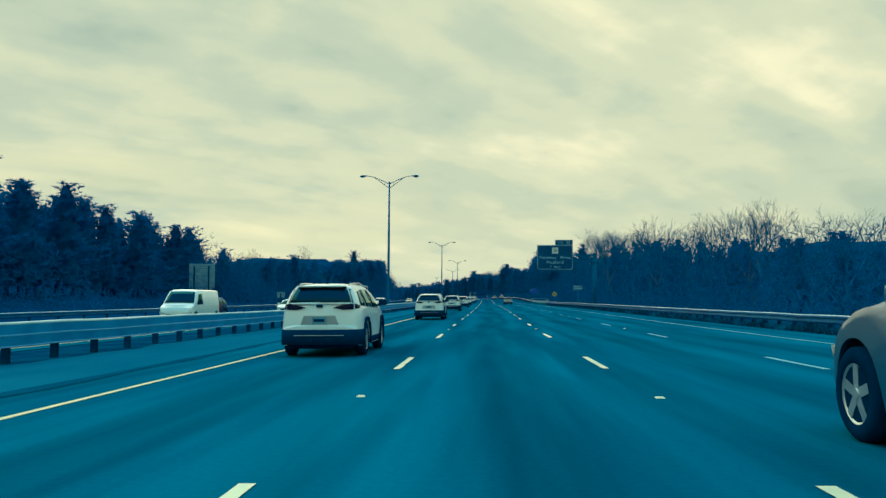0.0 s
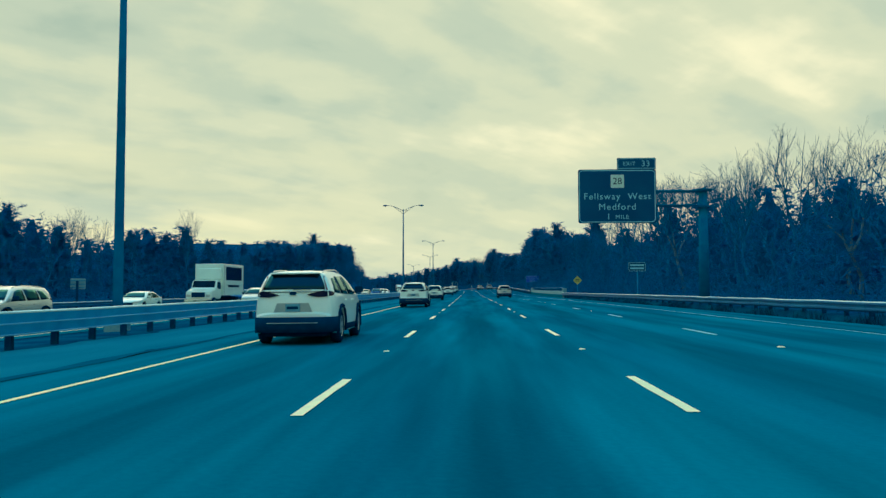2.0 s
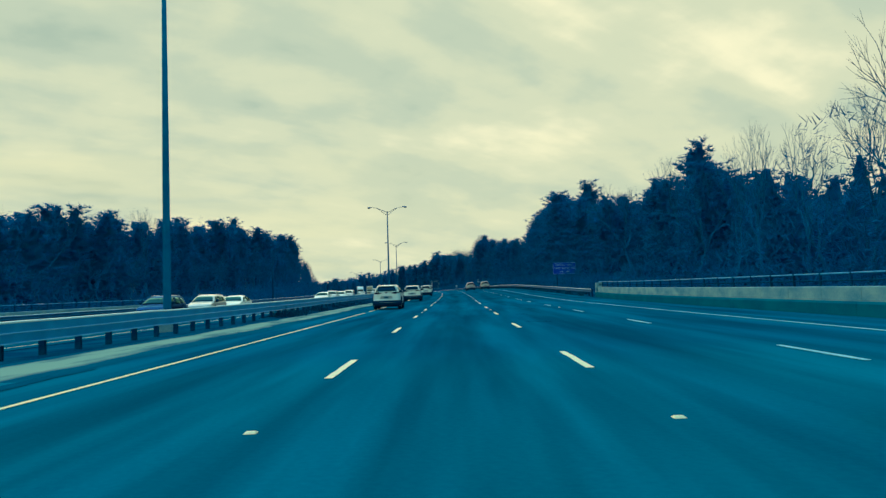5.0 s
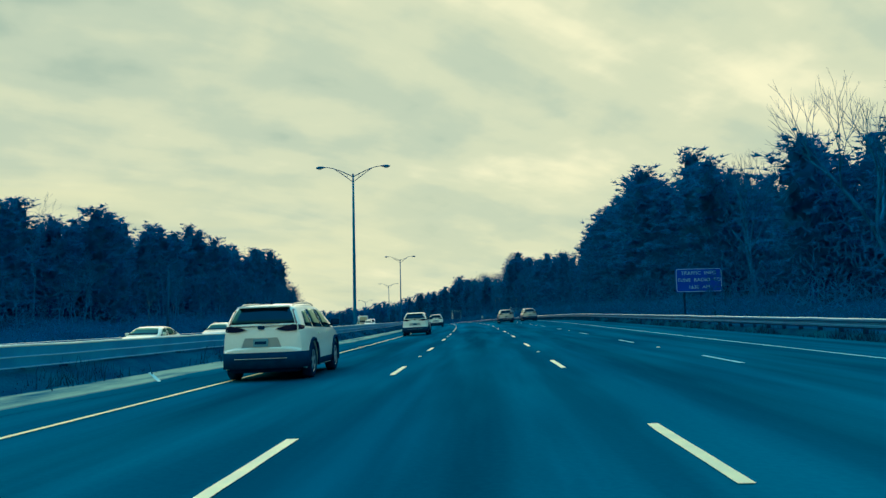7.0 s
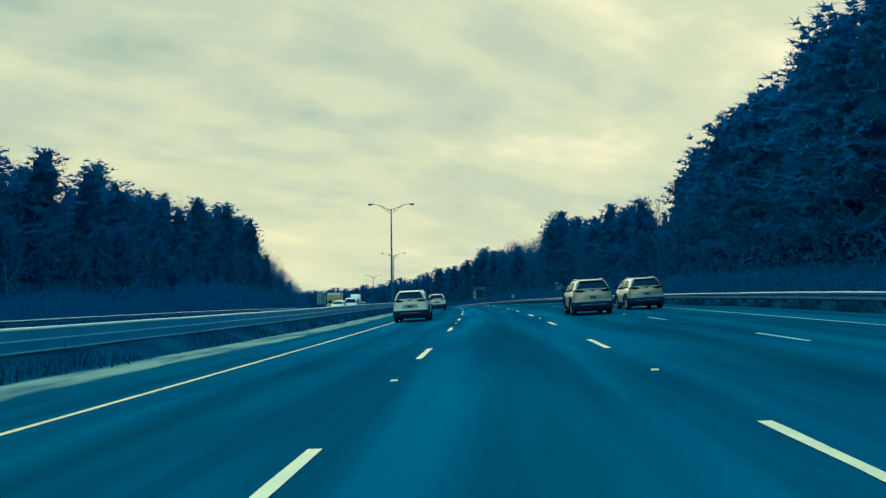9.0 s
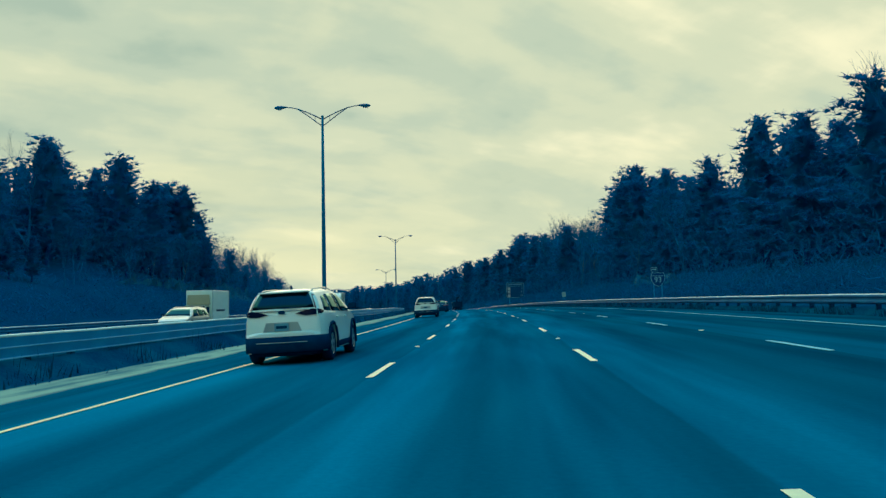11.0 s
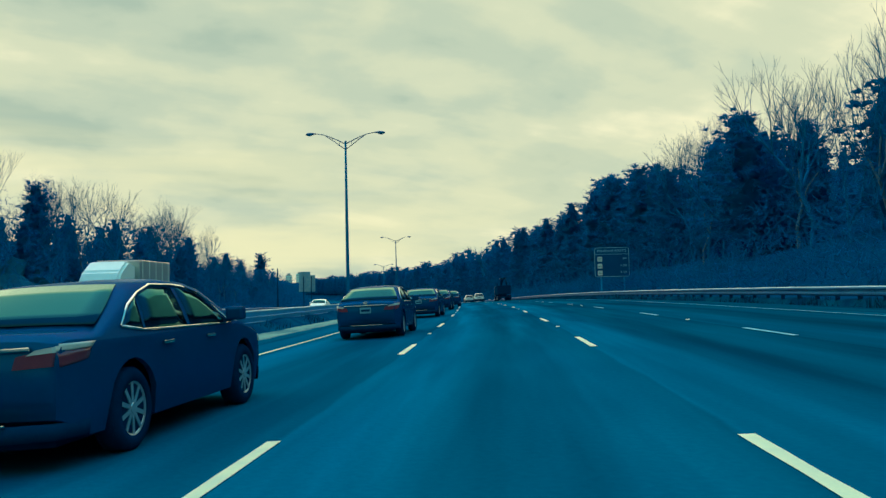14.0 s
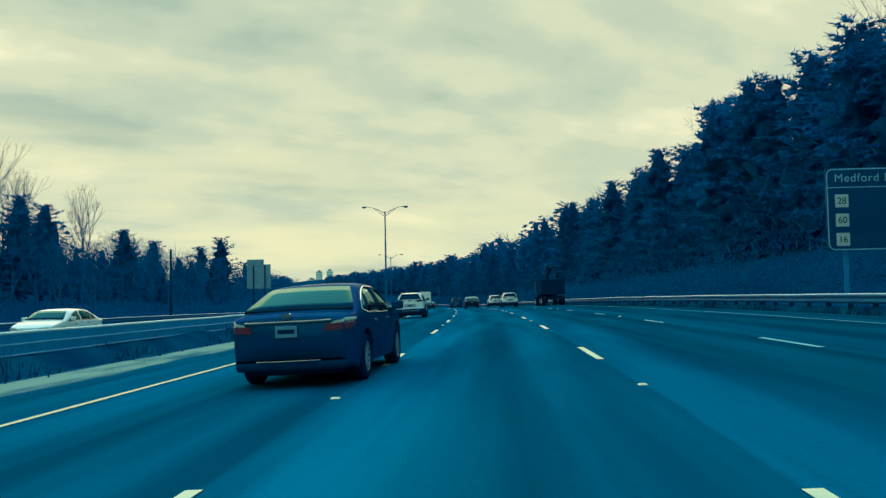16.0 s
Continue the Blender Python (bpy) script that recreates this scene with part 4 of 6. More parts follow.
bars(-0.32, zc + 0.91, 0.38, 0.16, 1, M["white"], tb, -0.02)
for x in (-0.36, 0.36):
    i_post(x, -0.5, zc + 0.3, M["steel"], th, 0.06, 0.03)

th = thing("exit_list_sign", stand(558, 16.8), "green exit list sign on two steel posts", "road sign")
z0, z1, hw = 2.84, 6.41, 2.1
pn = panel(-hw, hw, z0, z1, M["green"], th, label="green sign panel with pale writing")
border(-hw + 0.03, hw - 0.03, z0 + 0.03, z1 - 0.03, 0.28, 0.05, M["white"], pn)
part("rule", box(-hw + 0.1, hw - 0.1, -0.02, -0.013, z1 - 0.86, z1 - 0.82), M["white"], pn)
lettering("Medford EXITS", 0, z1 - 0.45, 0.36, M["white"], pn, spacing=1.12)
for k, (r, d) in enumerate((("28", "3/4"), ("60", "1 3/4"), ("16", "2 3/4"))):
    z = z1 - 1.42 - k * 0.83
    route_marker(-1.45, z, 0.56, r, pn)
    lettering(d, 1.78, z + 0.05, 0.28, M["white"], pn, align="RIGHT", spacing=1.0)
for x in (-1.3, 1.45):
    i_post(x, -0.6, z1 - 0.3, M["steel"], th, 0.17)

th = thing("marker_sign", stand(490.2, 15.4), "small pale marker plate on a thin post", "road sign")
part("panel", prism(rounded(-0.3, 0.3, 1.75, 2.5, 0.05), -0.01, 0.01), M["aluminium"], th)
i_post(0, -0.4, 2.3, M["steel"], th, 0.07, 0.02)

th = thing("sign_gantry", stand(862, 9.0), "distant dark overhead sign on a gantry mast", "road sign")
panel(-1.5, 3.5, 5.6, 8.6, M["green"], th)
part("mast", tube([(5.6, 0.4, -1), (5.6, 0.4, 8.4)], [0.32, 0.28], 10), M["pole"], th)
part("arm", tube([(-1.5, 0.4, 7.2), (5.6, 0.4, 7.2)], [0.12, 0.12], 8), M["pole"], th)


def sign_back(m, panels, posts, label):
    """The unpainted rear of a sign for oncoming traffic: ribbed aluminium planks on posts."""
    th = thing("reversed_sign", m, label, "road sign", "signs seen from behind")
    for x0, x1, z0, z1 in panels:
        pn = panel(x0, x1, z0, z1, M["aluminium"], th, r=0.05, depth=0.02)
        for z in np.arange(z0 + 0.15, z1, 0.32):
            part("rib", box(x0 + 0.02, x1 - 0.02, -0.06, -0.014, z - 0.03, z + 0.03), M["steel"], pn)
    for x, z in posts:
        i_post(x, -1.2, z, M["rust"], th, 0.18, -0.22)


sign_back(stand(109.5, -40.0), [(-1.8, 1.8, 3.2, 6.6), (-1.5, 1.5, 2.6, 3.19)], [(-1.05, 6.2), (1.0, 6.2)], "bare ribbed aluminium back of a large road sign")
sign_back(stand(655, -31.9), [(-2.3, 0.4, 4.5, 9.2), (0.41, 1.5, 4.5, 8.4)], [(-1.2, 8.2), (0.6, 8.2)], "bare aluminium back of a two-part road sign")
sign_back(stand(140, -36.5), [(-0.7, 0.7, 1.9, 2.9)], [(0, 2.7)], "small aluminium sign back on a post")

th = thing("utility_pole", stand(331, -34.5), "plain weathered pole beside the opposite carriageway", "pole")
part("shaft", tube([(0, 0, -1.2), (0, 0, 3), (0, 0, 8.0)], [0.17, 0.15, 0.12], 9), M["rust"], th)
th = copy_thing(th, stand(612, -33.0))


def tower(x, y, w, h, label):
    th = thing("office_tower", pose(x, y, -14), label, "office tower", "distant office towers")
    part("facade", box(-w / 2, w / 2, -w / 2, w / 2, 0, h, 0.6), M["haze"], th)
    for k in range(int(h / 7)):
        part("window_band", box(-w / 2 - 0.12, w / 2 + 0.12, -w / 2 - 0.12, w / 2 + 0.12, 4 + k * 7, 7 + k * 7), M["white"], th)
    part("roof_plant", box(-w / 4, w / 4, -w / 4, w / 4, h, h + 5, 0.4), M["haze"], th)

# ------------------------------------------------------------------ trees
def rot_frame(d):
    d = d / np.linalg.norm(d)
    a = np.cross(d, [0.0, 0.0, 1.0] if abs(d[2]) < 0.9 else [1.0, 0.0, 0.0])
    a /= np.linalg.norm(a)
    return a, np.cross(d, a)


def limb(V, T, p0, p1, r0, r1, sides):
    a, b = rot_frame(p1 - p0)
    i = len(V)
    for p, r in ((p0, r0), (p1, r1)):
        for k in range(sides):
            t = 2 * math.pi * k / sides
            V.append(p + r * (math.cos(t) * a + math.sin(t) * b))
    for k in range(sides):
        j = (k + 1) % sides
        T.append((i + k, i + j, i + sides + j))
        T.append((i + k, i + sides + j, i + sides + k))


def pine_geometry(seed, plumes=3.0, tufts=9, size=1.0, limbs=True, heart=0.17):
    """White pine, 20 m tall: whorls of level branches carrying flat plumes of needle tufts. Returns trunk and crown arrays."""
    rng = np.random.default_rng(seed)
    tv, tt = [], []
    bend = rng.normal(0, 0.25, (6, 2)).cumsum(0) * 0.5
    zs = np.linspace(-0.8, 19.6, 6)
    pts = [np.array([bend[i, 0] if i else 0, bend[i, 1] if i else 0, z]) for i, z in enumerate(zs)]
    rad = [0.30, 0.25, 0.2, 0.15, 0.09, 0.03]
    for i in range(5):
        limb(tv, tt, pts[i], pts[i + 1], rad[i], rad[i + 1], 7)
    O, A, R = [], [], []
    low = rng.uniform(1.0, 3.5)
    lop = rng.uniform(0, 6.28)
    z = low
    while z < 19.6:
        f = (z - low) / (20.0 - low)
        reach = (3.95 * (1 - f) ** 0.48 + 0.4) * (0.75 if f < 0.12 else 1.0) * rng.uniform(0.62, 1.12)
        c = np.array([np.interp(z, zs, [p[0] for p in pts]), np.interp(z, zs, [p[1] for p in pts]), z])
        turn = rng.uniform(0, 6.28)
        n = int(rng.integers(4, 7)) if f < 0.8 else 4
        for k in range(n):
            a = turn + 6.28 * k / n + rng.normal(0, 0.25)
            L = reach * rng.uniform(0.5, 1.15) * (1 + 0.22 * math.cos(a - lop))
            if rng.random() < 0.1:
                L *= 0.35
            up = rng.uniform(-0.06, 0.2) + 0.55 * f ** 2
            d = np.array([math.cos(a), math.sin(a), up])
            if limbs:
                limb(tv, tt, c, c + d * L + np.array([0, 0, 0.10 * L]), 0.05 * (1 - f) + 0.015, 0.008, 3)
            side = np.array([-math.sin(a), math.cos(a), 0.0])
            m = max(1, int(round(plumes * (0.5 + L / 3.4))))
            for q in range(m):
                t = 0.98 - 0.72 * q / m + rng.normal(0, 0.04)
                O.append(c + d * L * t + side * rng.normal(0, 0.13 * L * (1.1 - t) + 0.12) + np.array([0, 0, 0.10 * L * t * t + rng.normal(0.04, 0.1)]))
                A.append(d)
                R.append(rng.uniform(0.42, 0.8) * (0.72 + 0.28 * min(1.0, L / 2.5)) * size)
        z += rng.uniform(0.5, 1.0) * (1.0 if f < 0.7 else 0.72)
    # a loose cap of short shoots on the leader
    for q in range(3):
        O.append(np.array([pts[5][0], pts[5][1], 19.3 + 0.2 * q]) + rng.normal(0, 0.1, 3)), A.append(np.array([0, 0, 1.0])), R.append(0.4)
    O, A, R = np.array(O), np.array(A), np.array(R)
    k = len(O)
    # dark heart of each plume: three short broad sprays
    o = np.repeat(O, 3, 0)
    r = np.repeat(R, 3)[:, None]
    e = rng.normal(0, 1, (3 * k, 3)) * np.array([1, 1, 0.35])
    e /= np.linalg.norm(e, axis=1)[:, None]
    g = np.cross(e, rng.normal(0, 1, (3 * k, 3)))
    g /= np.linalg.norm(g, axis=1)[:, None]
    core = np.stack([o - e * r * 0.36 - g * r * heart, o - e * r * 0.30 + g * r * heart, o + e * r * 0.42], 1)
    # tufts that radiate outwards and up from the plume
    o = np.repeat(O, tufts, 0)
    r = np.repeat(R, tufts)[:, None]
    n = len(o)
    e = rng.normal(0, 1, (n, 3)) * np.array([1, 1, 0.5]) + np.repeat(A, tufts, 0) * 0.45 + np.array([0, 0, 0.38])
    e /= np.linalg.norm(e, axis=1)[:, None]
    g = np.cross(e, rng.normal(0, 1, (n, 3)))
    g /= np.linalg.norm(g, axis=1)[:, None]
    st = o + e * r * rng.uniform(0.05, 0.5, (n, 1))
    w = rng.uniform(0.06, 0.13, (n, 1)) * np.sqrt(r)
    fine = np.stack([st - g * w * 0.5, st + g * w * 0.5, st + e * r * rng.uniform(0.55, 1.05, (n, 1))], 1)
    # the dense shaded inside of the crown: a ragged, lobed body round the trunk
    rings, sides = (23, 13) if limbs else (10, 7)
    f = np.linspace(0.02, 0.965, rings)
    zz = low + f * (20.0 - low)
    reach = (3.95 * (1 - f) ** 0.48 + 0.4) * np.where(f < 0.12, 0.75, 1.0) * np.interp(f, [0, 0.8, 1], [1, 1, 0.55])
    ang = 2 * np.pi * np.arange(sides) / sides
    rad2 = reach[:, None] * rng.uniform(0.20, 0.56, (rings, sides)) * np.where(np.arange(rings) % 2, 1.2, 0.8)[:, None]
    ax, ay = np.interp(zz, zs, [p[0] for p in pts]), np.interp(zz, zs, [p[1] for p in pts])
    body = np.stack([ax[:, None] + rad2 * np.cos(ang), ay[:, None] + rad2 * np.sin(ang), zz[:, None] + rng.normal(0, 0.42, (rings, sides))], -1).reshape(-1, 3)
    quads = [(i * sides + k, i * sides + (k + 1) % sides, (i + 1) * sides + (k + 1) % sides, (i + 1) * sides + k) for i in range(rings - 1) for k in range(sides)]
    bt = np.array([t for a, b, c, d in quads for t in ((a, b, c), (a, c, d))])
    cv = np.concatenate([core, fine]).reshape(-1, 3)
    return np.array(tv), np.array(tt), np.concatenate([cv, body]), np.concatenate([np.arange(len(cv)).reshape(-1, 3), bt + len(cv)])


def bare_geometry(seed, spread=1.0, depth=6, height=16.0):
    """Leafless broadleaf tree: forking limbs down to fine twigs. Returns trunk and twig arrays."""
    rng = np.random.default_rng(seed)
    tv, tt, cv, ct = [], [], [], []

    def grow(p, d, L, r, lev):
        q = p + d * L * 0.5 + rng.normal(0, 0.035 * L, 3)
        e = p + d * L + rng.normal(0, 0.08 * L, 3)
        V, T = (tv, tt) if lev < 2 else (cv, ct)
        if lev < 4:
            limb(V, T, p, q, r, r * 0.86, 6 if lev < 2 else 3)
            limb(V, T, q, e, r * 0.86, r * 0.66, 6 if lev < 2 else 3)
        else:
            q = (p + e) / 2
            limb(V, T, p, e, r, r * 0.66, 3)
        if lev >= depth:
            return
        n = 2 if rng.random() < 0.45 else 3
        if lev == 0:
            n = 3
        turn = rng.uniform(0, 6.28)
        a, b = rot_frame(d)
        for k in range(n):
            t = turn + 6.28 * k / n + rng.normal(0, 0.35)
            w = rng.uniform(0.28, 0.72) * spread * (0.45 if k == 0 else 1.0)
            nd = d + w * (math.cos(t) * a + math.sin(t) * b)
            nd[2] += 0.16
            nd /= np.linalg.norm(nd)
            grow(e if rng.random() < 0.7 else q, nd, L * rng.uniform(0.62, 0.86), max(r * rng.uniform(0.5, 0.68), 0.009), lev + 1)

    grow(np.array([0, 0, -0.6]), np.array([rng.normal(0, 0.04), rng.normal(0, 0.04), 1.0]), height * 0.27, height * 0.012, 0)
    tv, cv = np.array(tv), np.array(cv)
    top = max(cv[:, 2].max(), 1)
    k = height / top
    return tv * k, np.array(tt), cv * k, np.array(ct)


PINES = [pine_geometry(k, 3.3, 7, 1.12, True, 0.34) for k in range(7)]
LOW_PINES = [pine_geometry(40 + k, 0.85, 3, 1.75, False, 0.4) for k in range(5)]
BARES = [bare_geometry(60 + k, (0.8, 1.0, 1.15, 0.9, 1.05, 0.75)[k], 6) for k in range(6)]
LOW_BARES = [bare_geometry(90 + k, 1.0, 4) for k in range(4)]

tree_tools = {}


def plant(kind, k, s, u, height, turn, lean=0.0):
    """One tree of its own at a place beside the road; copies share their meshes."""
    ground = float(hill(s, u))
    m = stand(s, u, ground, turn) @ pose(0, 0, 0, lean, lean * 0.6, 0)
    unit = 20.0 if kind == "pine" else 16.0
    size = height / unit
    if (kind, k) not in tree_tools:
        tv, tt, cv, ct = (PINES if kind == "pine" else BARES)[k]
        tree_tools[kind, k] = (tri_mesh("trunk", tv, tt, M["bark"] if kind == "pine" else (M["birch"] if k == 3 else M["twigs"])), tri_mesh("crown", cv, ct, M["needles"] if kind == "pine" else M["twigs"]))
    a, b = tree_tools[kind, k]
    if kind == "pine":
        root = thing("pine_tree", m, "dark green white pine with layered ragged branches", "tree", "trees beside the motorway")
    else:
        root = thing("bare_tree", m, "leafless broadleaf tree with fine bare twigs", "tree", "trees beside the motorway")
    wide = size * (1.62 if kind == "pine" else (1.25 if s < 190 and u > 0 else 0.9))
    root.scale = (wide, wide, size)
    part("trunk", a, None, root)
    part("crown", b, None, root)


BARE_RIGHT = {0: 0.85, 130: 0.95, 235: 0.9, 252: 0.5, 270: 0.3, 300: 0.45, 325: 0.1, 345: 0.0, 398: 0.0, 402: 0.12, 418: 0.5, 430: 0.2, 505: 0.25, 518: 0.6, 572: 0.55, 584: 0.12, 700: 0.1, 1000: 0.1}
BARE_LEFT = {0: 0.05, 132: 0.1, 145: 0.4, 262: 0.4, 276: 0.08, 518: 0.05, 530: 0.45, 560: 0.85, 640: 0.85, 655: 0.5, 1000: 0.4}


def look_up(d, s):
    return float(np.interp(s, list(d), list(d.values())))


def front_rows():
    rng = np.random.default_rng(11)
    for side, u0, tops, bares in ((1, 25.5, TOP_RIGHT, BARE_RIGHT), (-1, -49.0, TOP_LEFT, BARE_LEFT)):
        s = 22.0 if side > 0 else 58.0
        while s < 700:
            u = u0 + side * rng.uniform(-1.0, 4.5)
            bare = rng.random() < look_up(bares, s)
            top = look_up(tops, s) * (rng.uniform(0.88, 1.05) * (1 - 0.2 * look_up(bares, s)) if not bare else rng.uniform(0.86, 1.06))
            h = max(6.0, top - float(hill(s, u)) + 0.5)
            if bare:
                plant("bare", int(rng.integers(0, 6)), s, u, h, rng.uniform(0, 360), rng.normal(0, 2))
                s += rng.uniform(3.2, 6.0) * (1.45 if side > 0 and s < 240 else 1.0)
            else:
                plant("pine", int(rng.integers(0, 7)), s, u, h, rng.uniform(0, 360), rng.normal(0, 1.2))
                s += rng.uniform(3.2, 5.6)


front_rows()


def fringe():
    """Young bare trees and low pines along the foot of the woods beyond the opposite carriageway."""
    rng = np.random.default_rng(19)
    s = 236.0
    while s < 640:
        u = -44.0 + rng.uniform(-2.2, 2.2)
        h = max(4.5, look_up(TOP_LEFT, s) * rng.uniform(0.40, 0.62) - float(hill(s, u)))
        if rng.random() < 0.75:
            plant("bare", int(rng.integers(0, 6)), s, u, h, rng.uniform(0, 360), rng.normal(0, 3))
        else:
            plant("pine", int(rng.integers(0, 7)), s, u, h, rng.uniform(0, 360), rng.normal(0, 1.2))
        s += rng.uniform(2.6, 4.6)


fringe()
# single trees that stand out from the line
for kind, k, s, u, top in (("pine", 2, 280, 32.5, 19.3), ("pine", 4, 490.2, 27.0, 21.8), ("pine", 1, 488, 29.5, 19.5), ("pine", 5, 621, 31, 24.0), ("pine", 3, 351, 31.5, 22.8), ("bare", 2, 176, 38, 20.0), ("bare", 0, 190, -43.5, 14.2),
                           ("bare", 1, 75, 26.6, 9.6), ("bare", 4, 81, 27.5, 10.4), ("bare", 5, 517, 27.5, 15.5), ("pine", 0, 507, -47.5, 23.2), ("pine", 6, 445, -64, 26.5), ("bare", 5, 548, -55, 22.5),
                           ("pine", 3, 708, -50, 17.0), ("pine", 5, 726, -58, 16.5), ("pine", 1, 698, -62, 16), ("bare", 3, 478, 23.5, 13.5), ("bare", 3, 546, 24.0, 15.5),
                           ("bare", 0, 536, 30, 18.6), ("bare", 4, 541, 27.5, 19.2), ("bare", 1, 549, 29, 20.4), ("bare", 5, 555, 31, 20.8), ("bare", 2, 562, 28, 21.4), ("bare", 0, 569, 30, 21.6), ("bare", 4, 577, 29, 21.5)):
    plant(kind, k, s, u, top - float(hill(s, u)) + 0.4, 37 * k + s)


def deep_woods(name, label, sets, spots, materials):
    """All the trees behind the front rows, joined: no one could count them."""
    TV, TT, CV, CT = [], [], [], []
    nt = nc = 0
    for kind, k, s, u, h, a in spots:
        tv, tt, cv, ct = sets[kind][k]
        z = h / (20.0 if kind == "pine" else 16.0)
        c, sn = math.cos(a), math.sin(a)
        R = np.array([[c, -sn, 0], [sn, c, 0], [0, 0, 1]]).T * np.array([1.75 * z, 1.75 * z, z])
        o = at(s, u, float(hill(s, u)), True)
        TV.append(tv @ R + o), TT.append(tt + nt)
        CV.append(cv @ R + o), CT.append(ct + nc)
        nt, nc = nt + len(tv), nc + len(cv)
    ob = tagged(new(name, tri_mesh(name, np.concatenate(CV), np.concatenate(CT), materials[1])), label, "woods", kind="stuff")
    tagged(new("far_trunks", tri_mesh("far_trunks", np.concatenate(TV), np.concatenate(TT), materials[0])), "dark trunks and limbs deep in the roadside woods", "woods", kind="stuff")
    return ob


def back_rows():
    rng = np.random.default_rng(23)
    pines, bares = [], []
    for side, u0, tops, barep in ((1, 31, TOP_RIGHT, BARE_RIGHT), (-1, -55, TOP_LEFT, BARE_LEFT)):
        for row in range(4 if side < 0 else 3):
            s = 25.0
            while s < (1470 if row < 3 else 330):
                u = u0 + side * (row * 8.0 + rng.uniform(-2.5, 2.5))
                bare = rng.random() < look_up(barep, s) * 0.5
                h = look_up(tops, s) * (1.0 + 0.02 * row) * rng.uniform(0.72, 0.98) - float(hill(s, u)) + 0.6
                if s > 700 and row == 0:
                    h *= 1.05
                h = max(h * (0.78 if bare else 1.0 - 0.26 * look_up(barep, s)), 5)
                (bares if bare else pines).append(("bare" if bare else "pine", int(rng.integers(0, 4)), s, u, h, rng.uniform(0, 6.28)))
                s += rng.uniform(4.0, 7.0) * (0.75, 1.0, 2.0, 2.0)[row] * (1.0 if s < 700 else 3.2)
        # nearer rows where the front trees end
        s = 700.0
        while s < 1470:
            u = (25.5 if side > 0 else -49) + side * rng.uniform(-1, 3)
            bare = rng.random() < look_up(barep, s)
            h = max(5, look_up(tops, s) * rng.uniform(0.8, 1.02) - float(hill(s, u)) + 0.5)
            (bares if bare else pines).append(("bare" if bare else "pine", int(rng.integers(0, 4)), s, u, h, rng.uniform(0, 6.28)))
            s += rng.uniform(5, 8)
    sets = {"pine": LOW_PINES, "bare": LOW_BARES}
    deep_woods("far_pine_woods", "dense dark pine woods behind the roadside trees", sets, pines, (M["bark"], M["needles"]))
    deep_woods("far_bare_woods", "grey leafless woods behind the roadside trees", sets, bares, (M["twigs"], M["twigs"]))


back_rows()


def brush():
    """Bare undergrowth: thin stems and sprays of twigs, thick along the foot of the woods."""
    rng = np.random.default_rng(31)
    V, T = [], []
    n = 0
    for side, ulo, uhi, count, tops in ((1, 17.6, 37, 165000, TOP_RIGHT), (-1, 36.5, 58, 120000, TOP_LEFT)):
        s = rng.uniform(15, 900, count) ** 1.0
        u = side * (ulo + (uhi - ulo) * rng.uniform(0, 1, count) ** 1.7)
        clump = 0.55 + 0.45 * np.sin(s * 0.21 + 2 * np.sin(s * 0.047 + side)) * np.cos(s * 0.083)
        tall = np.clip(0.62 * np.interp(s, list(tops), list(tops.values())), 5, 9) * (0.55 + 0.6 * clump) * np.interp(np.abs(u), [ulo, ulo + 6], [0.2, 1.15])
        zz = rng.uniform(0, 1, count) ** 0.8 * tall
        base = at(s, u, 0, True)
        base[:, 2] += hill(s, u) + zz
        d = rng.normal(0, 1, (count, 3)) * np.array([0.75, 0.75, 0.6]) + np.array([0, 0, 0.6])
        d /= np.linalg.norm(d, axis=1)[:, None]
        g = np.cross(d, rng.normal(0, 1, (count, 3)))
        g /= np.linalg.norm(g, axis=1)[:, None]
        ln, wd = rng.uniform(0.35, 1.1, (count, 1)), rng.uniform(0.015, 0.06, (count, 1))
        v = np.stack([base - g * wd, base + g * wd, base + d * ln], 1).reshape(-1, 3)
        V.append(v), T.append(np.arange(n, n + 3 * count).reshape(-1, 3))
        n += 3 * count
    tagged(new("undergrowth", tri_mesh("undergrowth", np.concatenate(V), np.concatenate(T), M["brush"])), "dark bare brush along the foot of the woods", "undergrowth", kind="stuff")


brush()


def rail_grass(n, u0, s0, along, high, label):
    """Dead grass and weeds standing under a guard rail."""
    rng = np.random.default_rng(77)
    s = s0 + along * rng.uniform(0, 1, n) ** 1.3
    if u0 > 0:
        s = np.where((s > 180) & (s < 256), s + 130, s)
    u = rng.normal(u0, 0.36 if u0 < 0 else 0.3, n)
    base = at(s, u, -0.05, True)
    tall = rng.uniform(0.08, high, (n, 1)) * (0.6 + 0.4 * np.sin(s * 0.9 + 3 * np.sin(s * 0.13)))[:, None]
    d = rng.normal(0, 0.3, (n, 3)) + np.array([0, 0, 1.0])
    g = rng.normal(0, 1, (n, 3)) * np.array([1, 1, 0.1])
    g /= np.linalg.norm(g, axis=1)[:, None]
    w = rng.uniform(0.01, 0.035, (n, 1))
    V = np.stack([base - g * w, base + g * w, base + d * tall], 1).reshape(-1, 3)
    tagged(new("rail_grass", tri_mesh("rail_grass", V, np.arange(3 * n).reshape(-1, 3), M["grass"])), label, "grass", kind="stuff")


rail_grass(70000, -9.6, 215, 430, 0.5, "dark dead grass standing under the guard rail")
# outer blades also darken the strip where the woods' shade falls
rail_grass(70000, 13.45, 15, 640, 0.55, "dark dead grass, also standing in for shade behind the outer rail")


